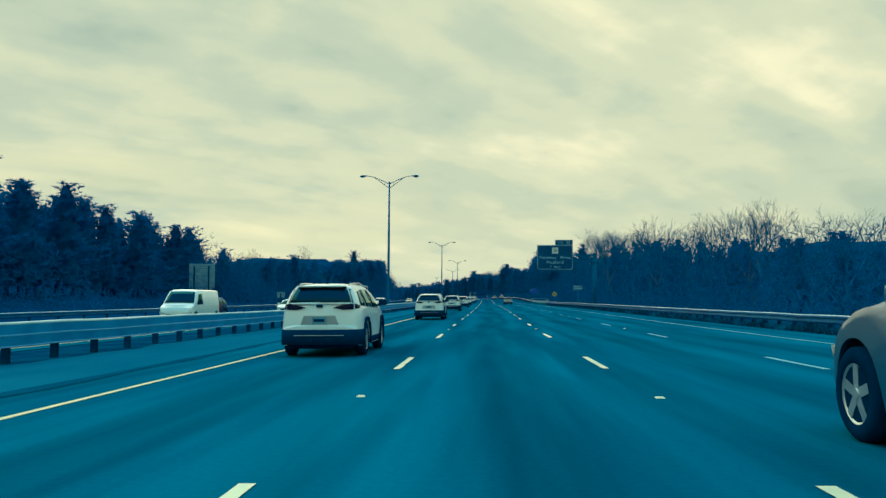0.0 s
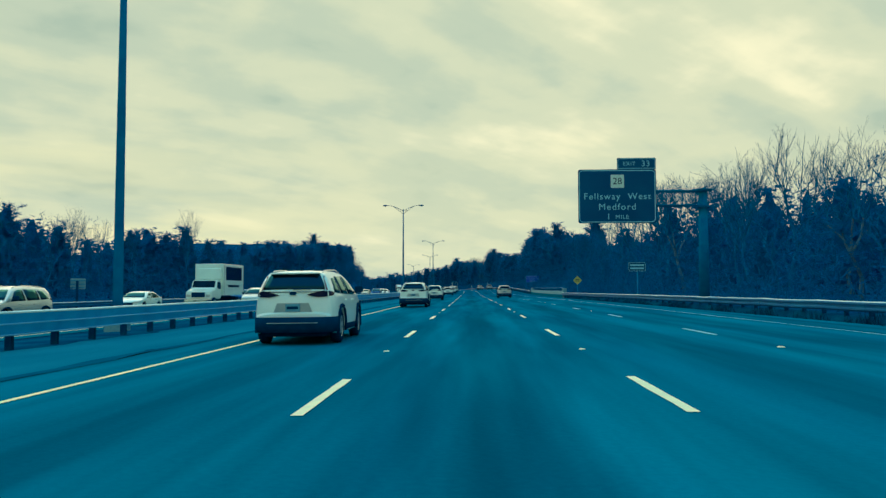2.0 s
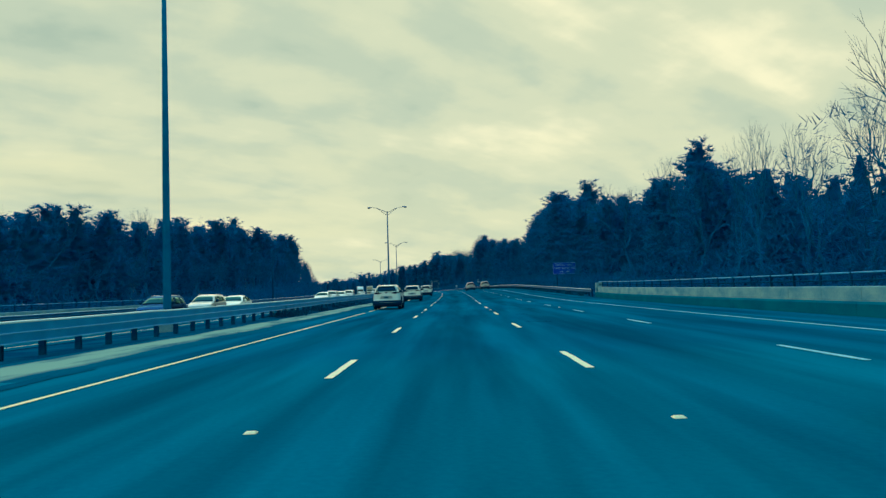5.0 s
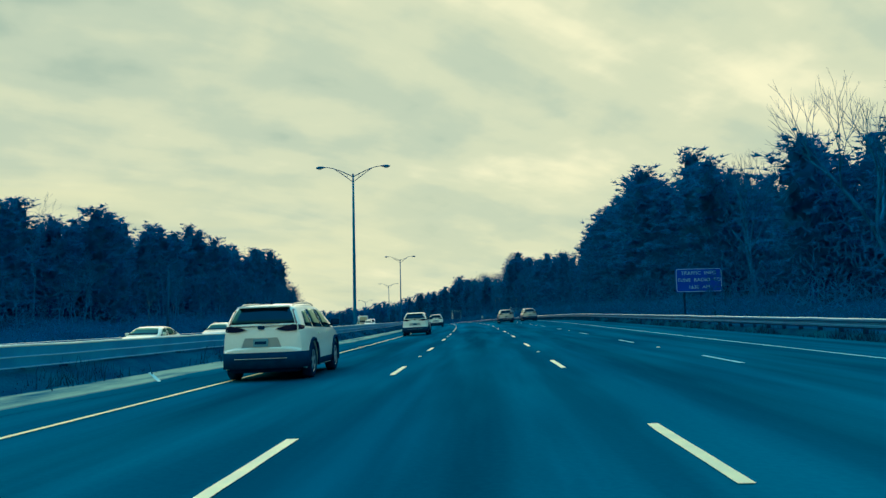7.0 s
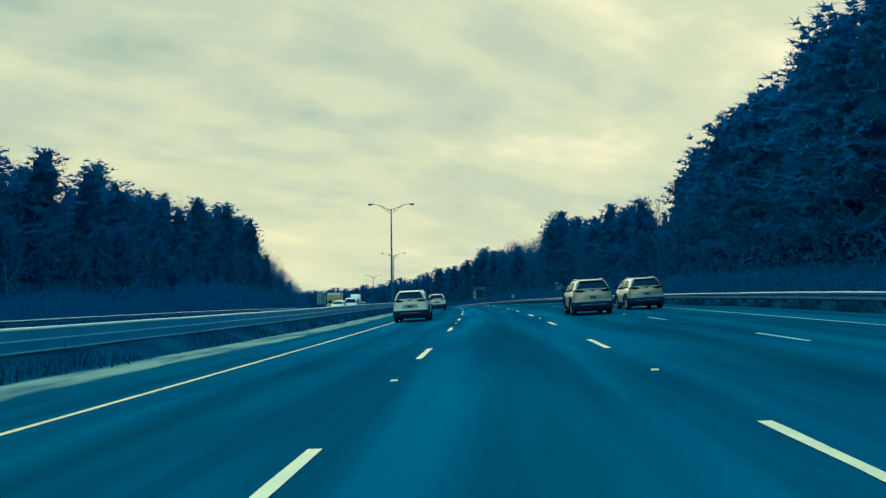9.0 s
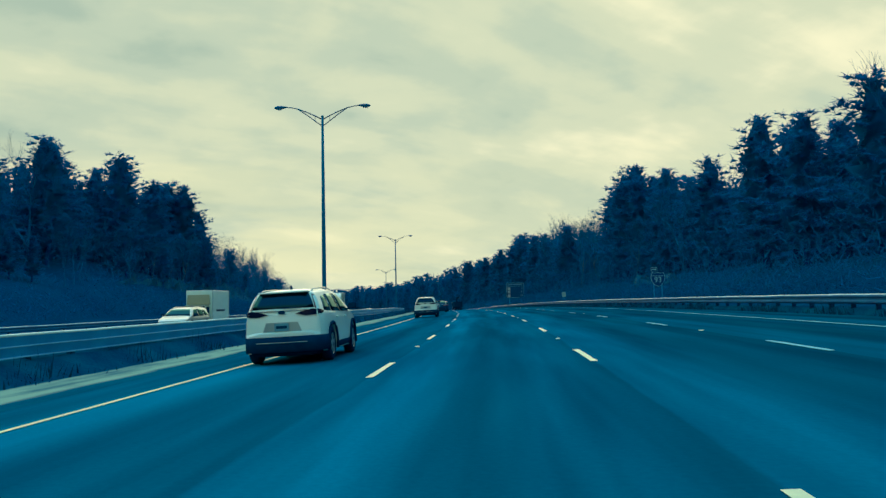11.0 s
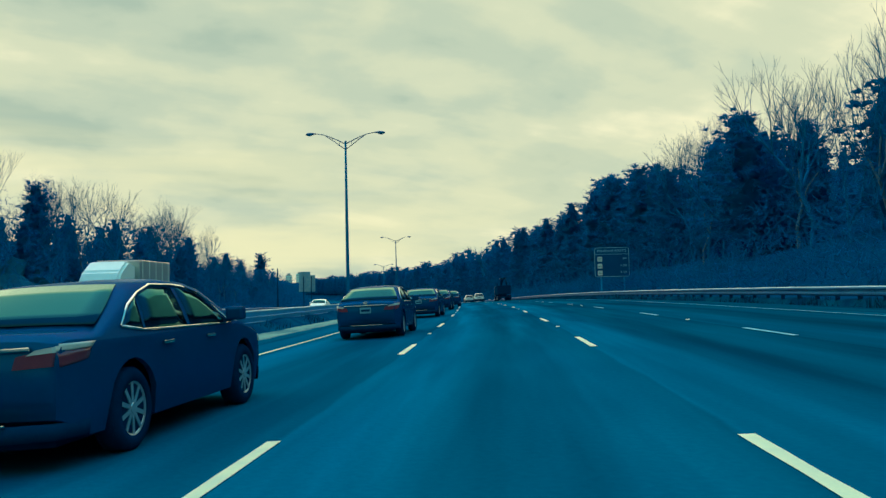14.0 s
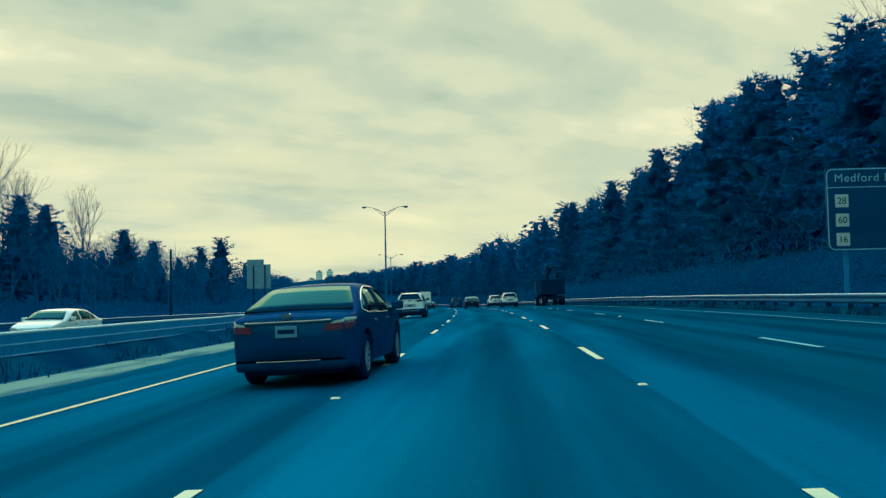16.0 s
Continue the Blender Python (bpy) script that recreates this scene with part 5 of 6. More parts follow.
def rock_face(s0, s1, u, side, high, seed, label):
    """A blasted rock cut: stepped, broken blocks leaning into the slope."""
    rng = np.random.default_rng(seed)
    ss = np.arange(s0, s1, 1.6)
    lv = np.linspace(-0.3, 1, 7)
    V, F = [], []
    for i, s in enumerate(ss):
        end = min(1.0, (s - s0) / 8, (s1 - s) / 8)
        for j, f in enumerate(lv):
            V.append(at(s + rng.normal(0, 0.3), u + side * (1.8 * max(f, 0) + rng.normal(0, 0.35) + 0.5 * (j % 2)), max(0.2, end) * high * f * rng.uniform(0.85, 1.1), True))
        if i:
            for j in range(6):
                a = (i - 1) * 7 + j
                F += [(a, a + 1, a + 8), (a, a + 8, a + 7)]
    tagged(new("rock_outcrop", mesh_from("rock_outcrop", V, F, M["rock"])), label, "rock")


rock_face(452, 486, 21.5, 1, 4.2, 3, "blue-grey broken rock cut at the foot of the woods")
rock_face(455, 545, -40.0, -1, 6.0, 4, "blue-grey blasted rock slope beside the opposite carriageway")
rock_face(350, 385, 21.8, 1, 2.6, 6, "low grey rock outcrop below the pines")
for x, y, w, h in ((-941, 2843, 15, 74), (-912, 2856, 15, 77), (-962, 2836, 20, 52)):
    tower(x, y, w, h, "pale distant office tower above the treetops")

# ------------------------------------------------------------------ vehicles
def paint_shader(name, c, rough=0.28, metal=0.0, coat=0.6):
    return shader(name, c, tuple(x * 0.93 for x in c), rough=rough, metal=metal, scale=1.5, fine=30, spec=0.5, coat=coat)


CAR = dict(
    white=paint_shader("car_paint_white", (0.76, 0.89, 0.74)),
    silver=paint_shader("car_paint_silver", (0.36, 0.46, 0.42), 0.3, 0.5),
    black=shader("car_paint_black", (0.0, 0.078, 0.185), (0.0, 0.068, 0.165), rough=0.26, metal=0.4, scale=1.5, fine=30, spec=0.0, coat=0.03, tint=(0.03, 0.3, 0.42)),
    navy=shader("car_paint_navy", (0.0, 0.06, 0.14), (0.0, 0.05, 0.12), rough=0.24, metal=0.9, scale=1.5, fine=30, spec=0.3, tint=(0.2, 0.5, 0.8)),
    grey=shader("car_paint_grey", (0.0, 0.042, 0.075), (0.0, 0.036, 0.066), rough=0.28, metal=0.9, scale=1.5, fine=30, spec=0.3, tint=(0.2, 0.6, 0.85)),
    pewter=shader("car_paint_pewter", (0.0, 0.10, 0.17), (0.0, 0.085, 0.15), rough=0.3, metal=0.2, scale=1.5, fine=30, spec=0.4, coat=0.2),
    tan=paint_shader("car_paint_tan", (0.46, 0.42, 0.26)),
    glass=shader("car_glass", (0.004, 0.04, 0.066), (0.003, 0.035, 0.058), rough=0.04, metal=0.85, spec=0.14, scale=2, tint=(0.45, 0.72, 0.66)),
    clad=shader("car_plastic", (0.0, 0.032, 0.08), (0.0, 0.042, 0.096), spec=0.0, rough=0.7, scale=6, fine=60),
    tyre=shader("tyre_rubber", (0.0, 0.03, 0.076), spec=0.0, rough=0.85, scale=6, fine=50, bump=0.2),
    rim=shader("alloy_rim", (0.48, 0.60, 0.56), (0.34, 0.46, 0.46), rough=0.3, metal=0.7, scale=5),
    red=shader("tail_lamp", (0.20, 0.04, 0.05), (0.15, 0.035, 0.05), rough=0.15, spec=0.7, scale=6),
    dark_red=shader("tail_lamp_smoked", (0.004, 0.012, 0.04), rough=0.15, spec=0.1, scale=6),
    clear=shader("lamp_clear", (0.62, 0.64, 0.50), rough=0.12, spec=0.8, scale=6),
    chrome=shader("chrome_trim", (0.66, 0.70, 0.62), rough=0.12, metal=1.0, scale=4),
    plate=shader("number_plate", (0.10, 0.36, 0.42), rough=0.5, scale=6),
    under=shader("underbody", (0.0, 0.024, 0.066), spec=0.0, rough=0.9, scale=4),
)

SHAPES = {
    # length, width, height, wheel radius, axle places, top line (y, z), shoulder height, tumblehome, side glass outlines (y, z), rear glass (y, z), windscreen (y, z)
    "suv": dict(L=4.60, W=1.85, H=1.60, r=0.37, axles=(-1.36, 1.30), belt=1.06, inset=0.27, tuck=0.065,
                top=[(-2.30, 0.55), (-2.29, 0.66), (-2.235, 0.70), (-2.215, 1.02), (-2.17, 1.15), (-2.0, 1.44), (-1.93, 1.53), (-1.80, 1.565), (-1.2, 1.60), (-0.3, 1.61), (0.35, 1.57), (0.62, 1.50), (1.32, 1.09), (1.45, 1.05), (2.0, 0.94), (2.22, 0.82), (2.30, 0.62)],
                side=[[(-1.80, 1.12), (-1.15, 1.09), (-1.10, 1.46), (-1.50, 1.43)], [(-1.05, 1.09), (-0.12, 1.07), (-0.12, 1.50), (-1.02, 1.48)], [(-0.03, 1.07), (1.00, 1.05), (0.55, 1.41), (0.30, 1.48), (-0.03, 1.50)]],
                rear=[(-2.155, 1.17), (-1.94, 1.51)], front=[(0.68, 1.47), (1.28, 1.12)]),
    "crossover": dict(L=4.94, W=1.92, H=1.72, r=0.39, axles=(-1.42, 1.60), belt=1.08, inset=0.24,
                      top=[(-2.5, 0.6), (-2.49, 1.02), (-2.4, 1.15), (-2.1, 1.6), (-1.9, 1.70), (-0.6, 1.74), (0.0, 1.68), (0.25, 1.60), (0.95, 1.24), (1.1, 1.19), (1.6, 1.09), (2.0, 0.93), (2.22, 0.79), (2.38, 0.62), (2.44, 0.5)],
                      side=[[(-1.05, 1.14), (-0.42, 1.13), (-0.42, 1.58), (-1.02, 1.56)], [(-0.33, 1.13), (0.62, 1.12), (0.2, 1.50), (-0.33, 1.58)]], rear=[(-2.37, 1.2), (-2.12, 1.57)], front=[(0.3, 1.57), (0.92, 1.19)]),
    "sedan": dict(L=4.86, W=1.85, H=1.46, r=0.345, axles=(-1.38, 1.40), belt=0.94, inset=0.25,
                  top=[(-2.43, 0.55), (-2.42, 0.84), (-2.38, 0.97), (-2.30, 1.01), (-1.92, 1.03), (-1.83, 1.045), (-1.08, 1.375), (-0.82, 1.425), (-0.25, 1.455), (0.25, 1.43), (0.52, 1.37), (1.28, 0.99), (1.42, 0.965), (2.1, 0.84), (2.34, 0.72), (2.43, 0.52)],
                  side=[[(-1.42, 1.03), (-1.13, 1.00), (-1.03, 1.275), (-1.22, 1.19)], [(-1.07, 1.00), (-0.20, 0.985), (-0.17, 1.365), (-0.62, 1.365), (-0.97, 1.29)], [(-0.10, 0.985), (0.92, 0.965), (0.35, 1.30), (-0.08, 1.365)]],
                  rear=[(-1.81, 1.05), (-1.05, 1.38)], front=[(0.56, 1.345), (1.22, 1.02)]),
    "van": dict(L=5.5, W=1.98, H=2.05, r=0.37, axles=(-1.75, 1.75), belt=1.15, inset=0.16,
                top=[(-2.75, 0.6), (-2.74, 1.2), (-2.68, 1.95), (-2.5, 2.05), (0.9, 2.06), (1.25, 1.98), (1.95, 1.22), (2.1, 1.15), (2.6, 1.02), (2.72, 0.85), (2.75, 0.6)],
                side=[[(0.55, 1.22), (1.55, 1.20), (1.12, 1.80), (0.58, 1.84)]], rear=[(-2.745, 1.25), (-2.70, 1.80)], front=[(1.30, 1.90), (1.90, 1.26)]),
}


def car_geometry(kind):
    """Half-section loft along the car; wheel openings are cut by the sill line."""
    sp = SHAPES[kind]
    L, W, r = sp["L"], sp["W"], sp["r"]
    ty, tz = [p[0] for p in sp["top"]], [p[1] for p in sp["top"]]
    ys = sorted(set([round(y, 3) for y in np.arange(-L / 2, L / 2, 0.12)] + [p[0] for p in sp["top"]] + [round(a + k * 0.085, 3) for a in sp["axles"] for k in range(-6, 7)]))

    def top(y):
        return float(np.interp(y, ty, tz))

    def wide(y):
        return W / 2 * (1 - 0.07 * abs(2 * y / L) ** 5 - 0.035 * max(0.0, 2 * y / L) ** 2 - 0.09 * max(0.0, (abs(y) - L / 2 + 0.4) / 0.4) ** 2.5)

    def sill(y):
        z = 0.24 + 0.16 * max(0, abs(2 * y / L) - 0.85) / 0.15
        for a in sp["axles"]:
            if abs(y - a) < r + 0.075:
                z = max(z, r + math.sqrt(max(0.0, (r + 0.075) ** 2 - (y - a) ** 2)))
        return z

    def skin(y, z):
        """Half width of the side at height z."""
        w, b = wide(y), min(sp["belt"], top(y) - 0.05)
        tuck, b0 = sp.get("tuck", 0.018), sp["belt"]
        if z <= b:
            return w * (1 - 0.06 * max(0.0, (0.55 - z) / 0.35) ** 2 - tuck * max(0.0, (z - 0.62) / (b0 - 0.62)) ** 1.4)
        k = (z - b) / max(sp["H"] - b, 0.1)
        return w * (1 - tuck) - sp["inset"] * k ** 0.9 * (0.55 + 0.45 * k)

    return sp, ys, top, wide, sill, skin


def car_body(kind, material, parent):
    sp, ys, top, wide, sill, skin = car_geometry(kind)
    bm = bmesh.new()
    rings = []
    for y in ys:
        zt, zb = top(y), sill(y)
        b = min(sp["belt"], zt - 0.05)
        zs = [zb, zb + 0.4 * (b - zb), zb + 0.75 * (b - zb), b, b + 0.012, b + 0.5 * (zt - 0.07 - b) if zt - 0.07 > b + 0.03 else b + 0.02, max(zt - 0.07, b + 0.028)]
        half = [(max(skin(y, zs[0]) - 0.05, 0.2), zs[0] - 0.0)] + [(skin(y, z), z) for z in zs]
        xe = half[-1][0]
        half += [(xe - 0.05, zt - 0.022), (xe - 0.15, zt), (xe * 0.45, zt + 0.016), (0.0, zt + 0.022)]
        rings.append([bm.verts.new((x, y, z)) for x, z in half] + [bm.verts.new((-x, y, z)) for x, z in reversed(half[:-1])])
    n = len(rings[0])
    for a, b in zip(rings, rings[1:]):
        for k in range(n - 1):
            bm.faces.new((a[k], a[k + 1], b[k + 1], b[k]))
    bm.faces.new(rings[0]), bm.faces.new(rings[-1][::-1])
    bmesh.ops.recalc_face_normals(bm, faces=bm.faces)
    for f in bm.faces:
        f.smooth = True
    for e in bm.edges:
        if len(e.link_faces) == 2 and e.calc_face_angle(0) > radians(38):
            e.smooth = False
    return part("body", bm, material, parent)


def side_panel(kind, outline, off, sx, name, material, parent, label="", thick=0.0):
    """A panel lying on the car's side, over the outline (y, z)."""
    sp, ys, top, wide, sill, skin = car_geometry(kind)
    pts = []
    for i, (y, z) in enumerate(outline):
        y2, z2 = outline[(i + 1) % len(outline)]
        for k in range(3):
            pts.append((y + (y2 - y) * k / 3, z + (z2 - z) * k / 3))
    cy, cz = sum(p[0] for p in pts) / len(pts), sum(p[1] for p in pts) / len(pts)
    bm = bmesh.new()
    ring = [bm.verts.new((sx * (skin(y, z) + off), y, z)) for y, z in pts]
    mid = [bm.verts.new((sx * (skin(cy + (y - cy) * 0.5, cz + (z - cz) * 0.5) + off + 0.004), cy + (y - cy) * 0.5, cz + (z - cz) * 0.5)) for y, z in pts]
    inn = [bm.verts.new((sx * (skin(y, z) - 0.02), y, z)) for y, z in pts]
    c = bm.verts.new((sx * (skin(cy, cz) + off + 0.005), cy, cz))
    n = len(pts)
    for k in range(n):
        j = (k + 1) % n
        bm.faces.new((ring[k], ring[j], mid[j], mid[k])), bm.faces.new((mid[k], mid[j], c)), bm.faces.new((inn[k], inn[j], ring[j], ring[k]))
    bmesh.ops.recalc_face_normals(bm, faces=bm.faces)
    for f in bm.faces:
        f.smooth = True
    return part(name, bm, material, parent, label)


def slope_glass(kind, line, inset_low, inset_high, name, parent, sign):
    """Windscreen or rear window, laid a few millimetres over the sloping body, slightly bowed."""
    sp, ys, top, wide, sill, skin = car_geometry(kind)
    (y0, z0), (y1, z1) = line
    bm = bmesh.new()
    rows = []
    for i in range(5):
        t = i / 4
        y, z = y0 + (y1 - y0) * t, z0 + (z1 - z0) * t
        z = float(np.interp(y, [p[0] for p in sp["top"]], [p[1] for p in sp["top"]])) if abs(y1 - y0) > 0.1 else z
        w = skin(y, min(z, sp["H"])) - (inset_low + (inset_high - inset_low) * t)
        rows.append([bm.verts.new((w * k / 4, y + sign * (0.012 - 0.012 * (k / 4) ** 2), z + 0.034 - 0.016 * (k / 4) ** 2)) for k in range(-4, 5)])
    for a, b in zip(rows, rows[1:]):
        for k in range(8):
            bm.faces.new((a[k], a[k + 1], b[k + 1], b[k])).smooth = True
    bmesh.ops.recalc_face_normals(bm, faces=bm.faces)
    ext = bmesh.ops.extrude_face_region(bm, geom=list(bm.faces))
    bmesh.ops.translate(bm, vec=(0, -sign * 0.01, -0.012), verts=[v for v in ext["geom"] if isinstance(v, bmesh.types.BMVert)])
    bmesh.ops.recalc_face_normals(bm, faces=bm.faces)
    return part(name, bm, CAR["glass"], parent)


def lathe(profile, segments, capped=True):
    """Turns a profile (x, radius) round the x axis."""
    bm = bmesh.new()
    rings = [[bm.verts.new((x, r * math.cos(2 * math.pi * k / segments), r * math.sin(2 * math.pi * k / segments))) for k in range(segments)] for x, r in profile]
    for a, b in zip(rings, rings[1:]):
        for k in range(segments):
            bm.faces.new((a[k], a[(k + 1) % segments], b[(k + 1) % segments], b[k])).smooth = True
    if capped:
        bm.faces.new(rings[0]), bm.faces.new(rings[-1][::-1])
    bmesh.ops.recalc_face_normals(bm, faces=bm.faces)
    return bm


def wheel(x, y, r, sx, parent, spokes=10, width=0.22):
    w = part("wheel", lathe([(-width / 2, r * 0.62), (-width / 2, r * 0.9), (-width * 0.36, r), (width * 0.36, r), (width / 2, r * 0.9), (width / 2, r * 0.66), (width * 0.40, r * 0.64)], 28), CAR["tyre"], parent, "black rubber tyre on a rim", pose(x, y, r, 0, 0, 0 if sx > 0 else 180))
    part("rim", lathe([(0.0, r * 0.60), (width * 0.44, r * 0.665), (width * 0.40, r * 0.60), (width * 0.1, r * 0.56), (width * 0.08, 0.02)], 28), CAR["clad"], w, "recessed wheel barrel")
    sb = bmesh.new()
    for k in range(spokes):
        add_box(sb, width * 0.30, width * 0.43, -r * 0.55 / spokes, r * 0.55 / spokes, r * 0.08, r * 0.63, 0.0, pose(0, 0, 0, 360 * k / spokes, 0, 0))
    add_tube(sb, [(width * 0.25, 0, 0), (width * 0.46, 0, 0)], [r * 0.16, r * 0.12], 12)
    ring = lathe([(width * 0.40, r * 0.60), (width * 0.455, r * 0.64), (width * 0.46, r * 0.67), (width * 0.42, r * 0.675)], 24, False)
    part("rim_lip", ring, CAR["rim"], w)
    part("spokes", sb, CAR["rim"], w, "bright alloy spokes")
    return w


def band(kind, y0, y1, z0, z1, off, name, material, parent, label=""):
    """A bumper or cladding strip wrapped round the end of the car between y0 and its end."""
    sp, ys, top, wide, sill, skin = car_geometry(kind)
    end = math.copysign(sp["L"] / 2, y1)
    yy = np.linspace(y0, end, 8)
    bm = bmesh.new()
    loop = [(skin(y, (z0 + z1) / 2) + off, y) for y in yy]
    xe = loop[-1][0]
    sg = math.copysign(1, y1)
    cap = [(xe * f, end + sg * off * g) for f, g in ((0.93, 0.8), (0.6, 1.8), (0.0, 2.4))]
    path = loop + cap + [(-x, y) for x, y in reversed(cap[:-1])] + [(-x, y) for x, y in reversed(loop)]
    lo = [bm.verts.new((x * 0.985, y - sg * 0.01, z0)) for x, y in path]
    mi = [bm.verts.new((x, y, (z0 + z1) / 2)) for x, y in path]
    hi = [bm.verts.new((x * 0.997, y - sg * 0.004, z1)) for x, y in path]
    ih = [bm.verts.new((x * 0.9, y - sg * 0.06, z1)) for x, y in path]
    il = [bm.verts.new((x * 0.9, y - sg * 0.08, z0)) for x, y in path]
    for a, b in ((il, lo), (lo, mi), (mi, hi), (hi, ih)):
        for k in range(len(path) - 1):
            bm.faces.new((a[k], a[k + 1], b[k + 1], b[k])).smooth = True
    bmesh.ops.recalc_face_normals(bm, faces=bm.faces)
    return part(name, bm, material, parent, label)


def round_ends(root, L):
    """Sweeps nose and tail back towards the corners, as seen from above."""
    for ob in root.children_recursive:
        if ob.type == "MESH" and ob.parent.name.split(".")[0] not in ("wheel",) and ob.matrix_basis == Matrix():
            if len(ob.data.vertices) < 80 and ob.dimensions.x > 0.5:
                bm = bmesh.new()
                bm.from_mesh(ob.data)
                for x in (-0.45, -0.3, -0.15, 0.0, 0.15, 0.3, 0.45):
                    bmesh.ops.bisect_plane(bm, geom=list(bm.verts) + list(bm.edges) + list(bm.faces), plane_co=(x, 0, 0), plane_no=(1, 0, 0))
                bm.to_mesh(ob.data)
                bm.free()
            for v in ob.data.vertices:
                k = min(1.0, max(0.0, (abs(v.co.y) - L / 2 + 0.6) / 0.55))
                if k:
                    v.co.y -= math.copysign(0.15 * k * (min(abs(v.co.x), 0.95) / 0.85) ** 2.6, v.co.y)


def car(kind, m, paint, label, group, detail=True, category="car", spokes=10, tail="suv"):
    sp, ys, top, wide, sill, skin = car_geometry(kind)
    L, W, r = sp["L"], sp["W"], sp["r"]
    root = thing("suv_car" if kind in ("suv", "crossover") else ("cargo_van" if kind == "van" else "sedan_car"), m, label, category, group)
    col = CAR[paint]
    car_body(kind, col, root)
    part("underbody", box(-W / 2 + 0.22, W / 2 - 0.22, -L / 2 + 0.15, L / 2 - 0.2, 0.18, 0.62, 0.03), CAR["under"], root)
    for y in sp["axles"]:
        for sx in (-1, 1):
            wheel(sx * (W / 2 - 0.125), y, r, sx, root, spokes)
    for sx in (-1, 1):
        for o in sp["side"]:
            side_panel(kind, o, 0.006, sx, "side_window", CAR["glass"], root)
        mir = box(-0.10, 0.10, -0.06, 0.07, -0.07, 0.08, 0.035)
        ym = sp["side"][-1][1][0] - 0.12
        part("mirror", mir, col if kind in ("sedan", "crossover") else CAR["clad"], root, "", pose(sx * (skin(ym, sp["belt"]) + 0.13), ym, sp["belt"] + 0.12))
        part("mirror_stalk", box(-0.06, 0.06, -0.02, 0.03, -0.02, 0.02), CAR["clad"], root, "", pose(sx * (skin(ym, sp["belt"]) + 0.02), ym, sp["belt"] + 0.05))
    slope_glass(kind, sp["rear"], 0.04 if kind == "sedan" else 0.08, 0.10, "rear_window", root, -1)
    slope_glass(kind, sp["front"], 0.12, 0.06, "windscreen", root, 1)
    end, nose = -L / 2, L / 2
    # nose
    part("grille", box(-0.45, 0.45, nose - 0.06, nose + 0.012, 0.48, 0.66, 0.02), CAR["clad"], root)
    for sx in (-1, 1):
        part("headlight", prism([(sx * (W / 2 - 0.52), 0.665), (sx * (W / 2 - 0.17), 0.655), (sx * (W / 2 - 0.15), 0.76), (sx * (W / 2 - 0.48), 0.735)], nose - 0.16, nose + 0.006), CAR["clear"], root, "clear headlight")
        side_panel(kind, [(nose - 0.34, 0.70), (nose - 0.05, 0.655), (nose - 0.05, 0.75), (nose - 0.36, 0.78)], 0.006, sx, "headlight_wrap", CAR["clear"], root)
    band(kind, nose - 0.35, nose, 0.22, 0.42, 0.010, "front_bumper", CAR["clad"] if kind != "sedan" else col, root)
    # tail
    pl = part("number_plate", box(-0.155, 0.155, end - 0.032, end - 0.016, -0.08, 0.08, 0.006), CAR["plate"], root, "teal number plate", pose(0, 0.05 if kind == "suv" else 0, 0.80 if kind != "sedan" else 0.79))
    part("plate_bar", box(-0.12, 0.12, end - 0.036, end - 0.033, -0.03, 0.03), CAR["clad"], pl)
    if kind == "suv":
        band(kind, end + 0.47, end, 0.27, 0.60, 0.014, "rear_bumper", CAR["clad"], root, "dark plastic lower bumper")
        part("bumper_trim", box(-0.55, 0.55, end - 0.065, end - 0.04, 0.47, 0.485, 0.006), CAR["silver"], root, "pale skid trim")
        # flat plate; on white cars silver paint stands in for the recess's shade
        part("tailgate_recess", prism([(-0.42, 0.70), (0.42, 0.70), (0.34, 0.90), (-0.34, 0.90)], end + 0.05, end + 0.064), CAR["silver"] if paint == "white" else col, root)
        part("tailgate_trim", box(-0.60, 0.60, end + 0.09, end + 0.14, 1.135, 1.16, 0.008), CAR["chrome"], root, "chrome tailgate strip")
        part("badge", prism(rounded(-0.07, 0.07, 1.075, 1.145, 0.03), end + 0.06, end + 0.10), CAR["clad"], root, "small dark badge")
        part("spoiler", box(-0.55, 0.55, -2.06, -1.86, 1.525, 1.56, 0.015), col, root)
        part("wiper", box(-0.02, 0.38, -2.19, -2.165, 1.195, 1.215, 0.004), CAR["clad"], root)
        part("antenna", prism([(-0.02, 1.61), (0.02, 1.61), (0.0, 1.70)], -1.35, -1.2), CAR["clad"], root)
        for sx in (-1, 1):
            tl = part("tail_lamp", prism([(sx * x, z) for x, z in [(0.30, 1.075), (0.52, 1.025), (0.735, 1.035), (0.73, 1.15), (0.66, 1.165), (0.42, 1.11)]], end + 0.058, end + 0.20, 0.0), CAR["dark_red"], root, "smoked horizontal tail lamp")
            side_panel(kind, [(end + 0.10, 1.04), (end + 0.34, 1.07), (end + 0.44, 1.12), (end + 0.14, 1.155)], 0.008, sx, "lamp_wrap", CAR["dark_red"], tl)
            up = [(0.70, -2.165, 1.15), (0.745, -2.10, 1.15), (0.64, -1.93, 1.45), (0.60, -1.965, 1.45)]
            bm = bmesh.new()
            a = [bm.verts.new((sx * x, y - 0.008, z + 0.03)) for x, y, z in up]
            b = [bm.verts.new((sx * (x - 0.02), y + 0.05, z)) for x, y, z in up]
            bm.faces.new(a), bm.faces.new(b[::-1])
            for k in range(4):
                bm.faces.new((a[k], b[k], b[(k + 1) % 4], a[(k + 1) % 4]))
            bmesh.ops.recalc_face_normals(bm, faces=bm.faces)
            part("lamp_strip", bm, CAR["red"], tl, "red upright lamp strip")
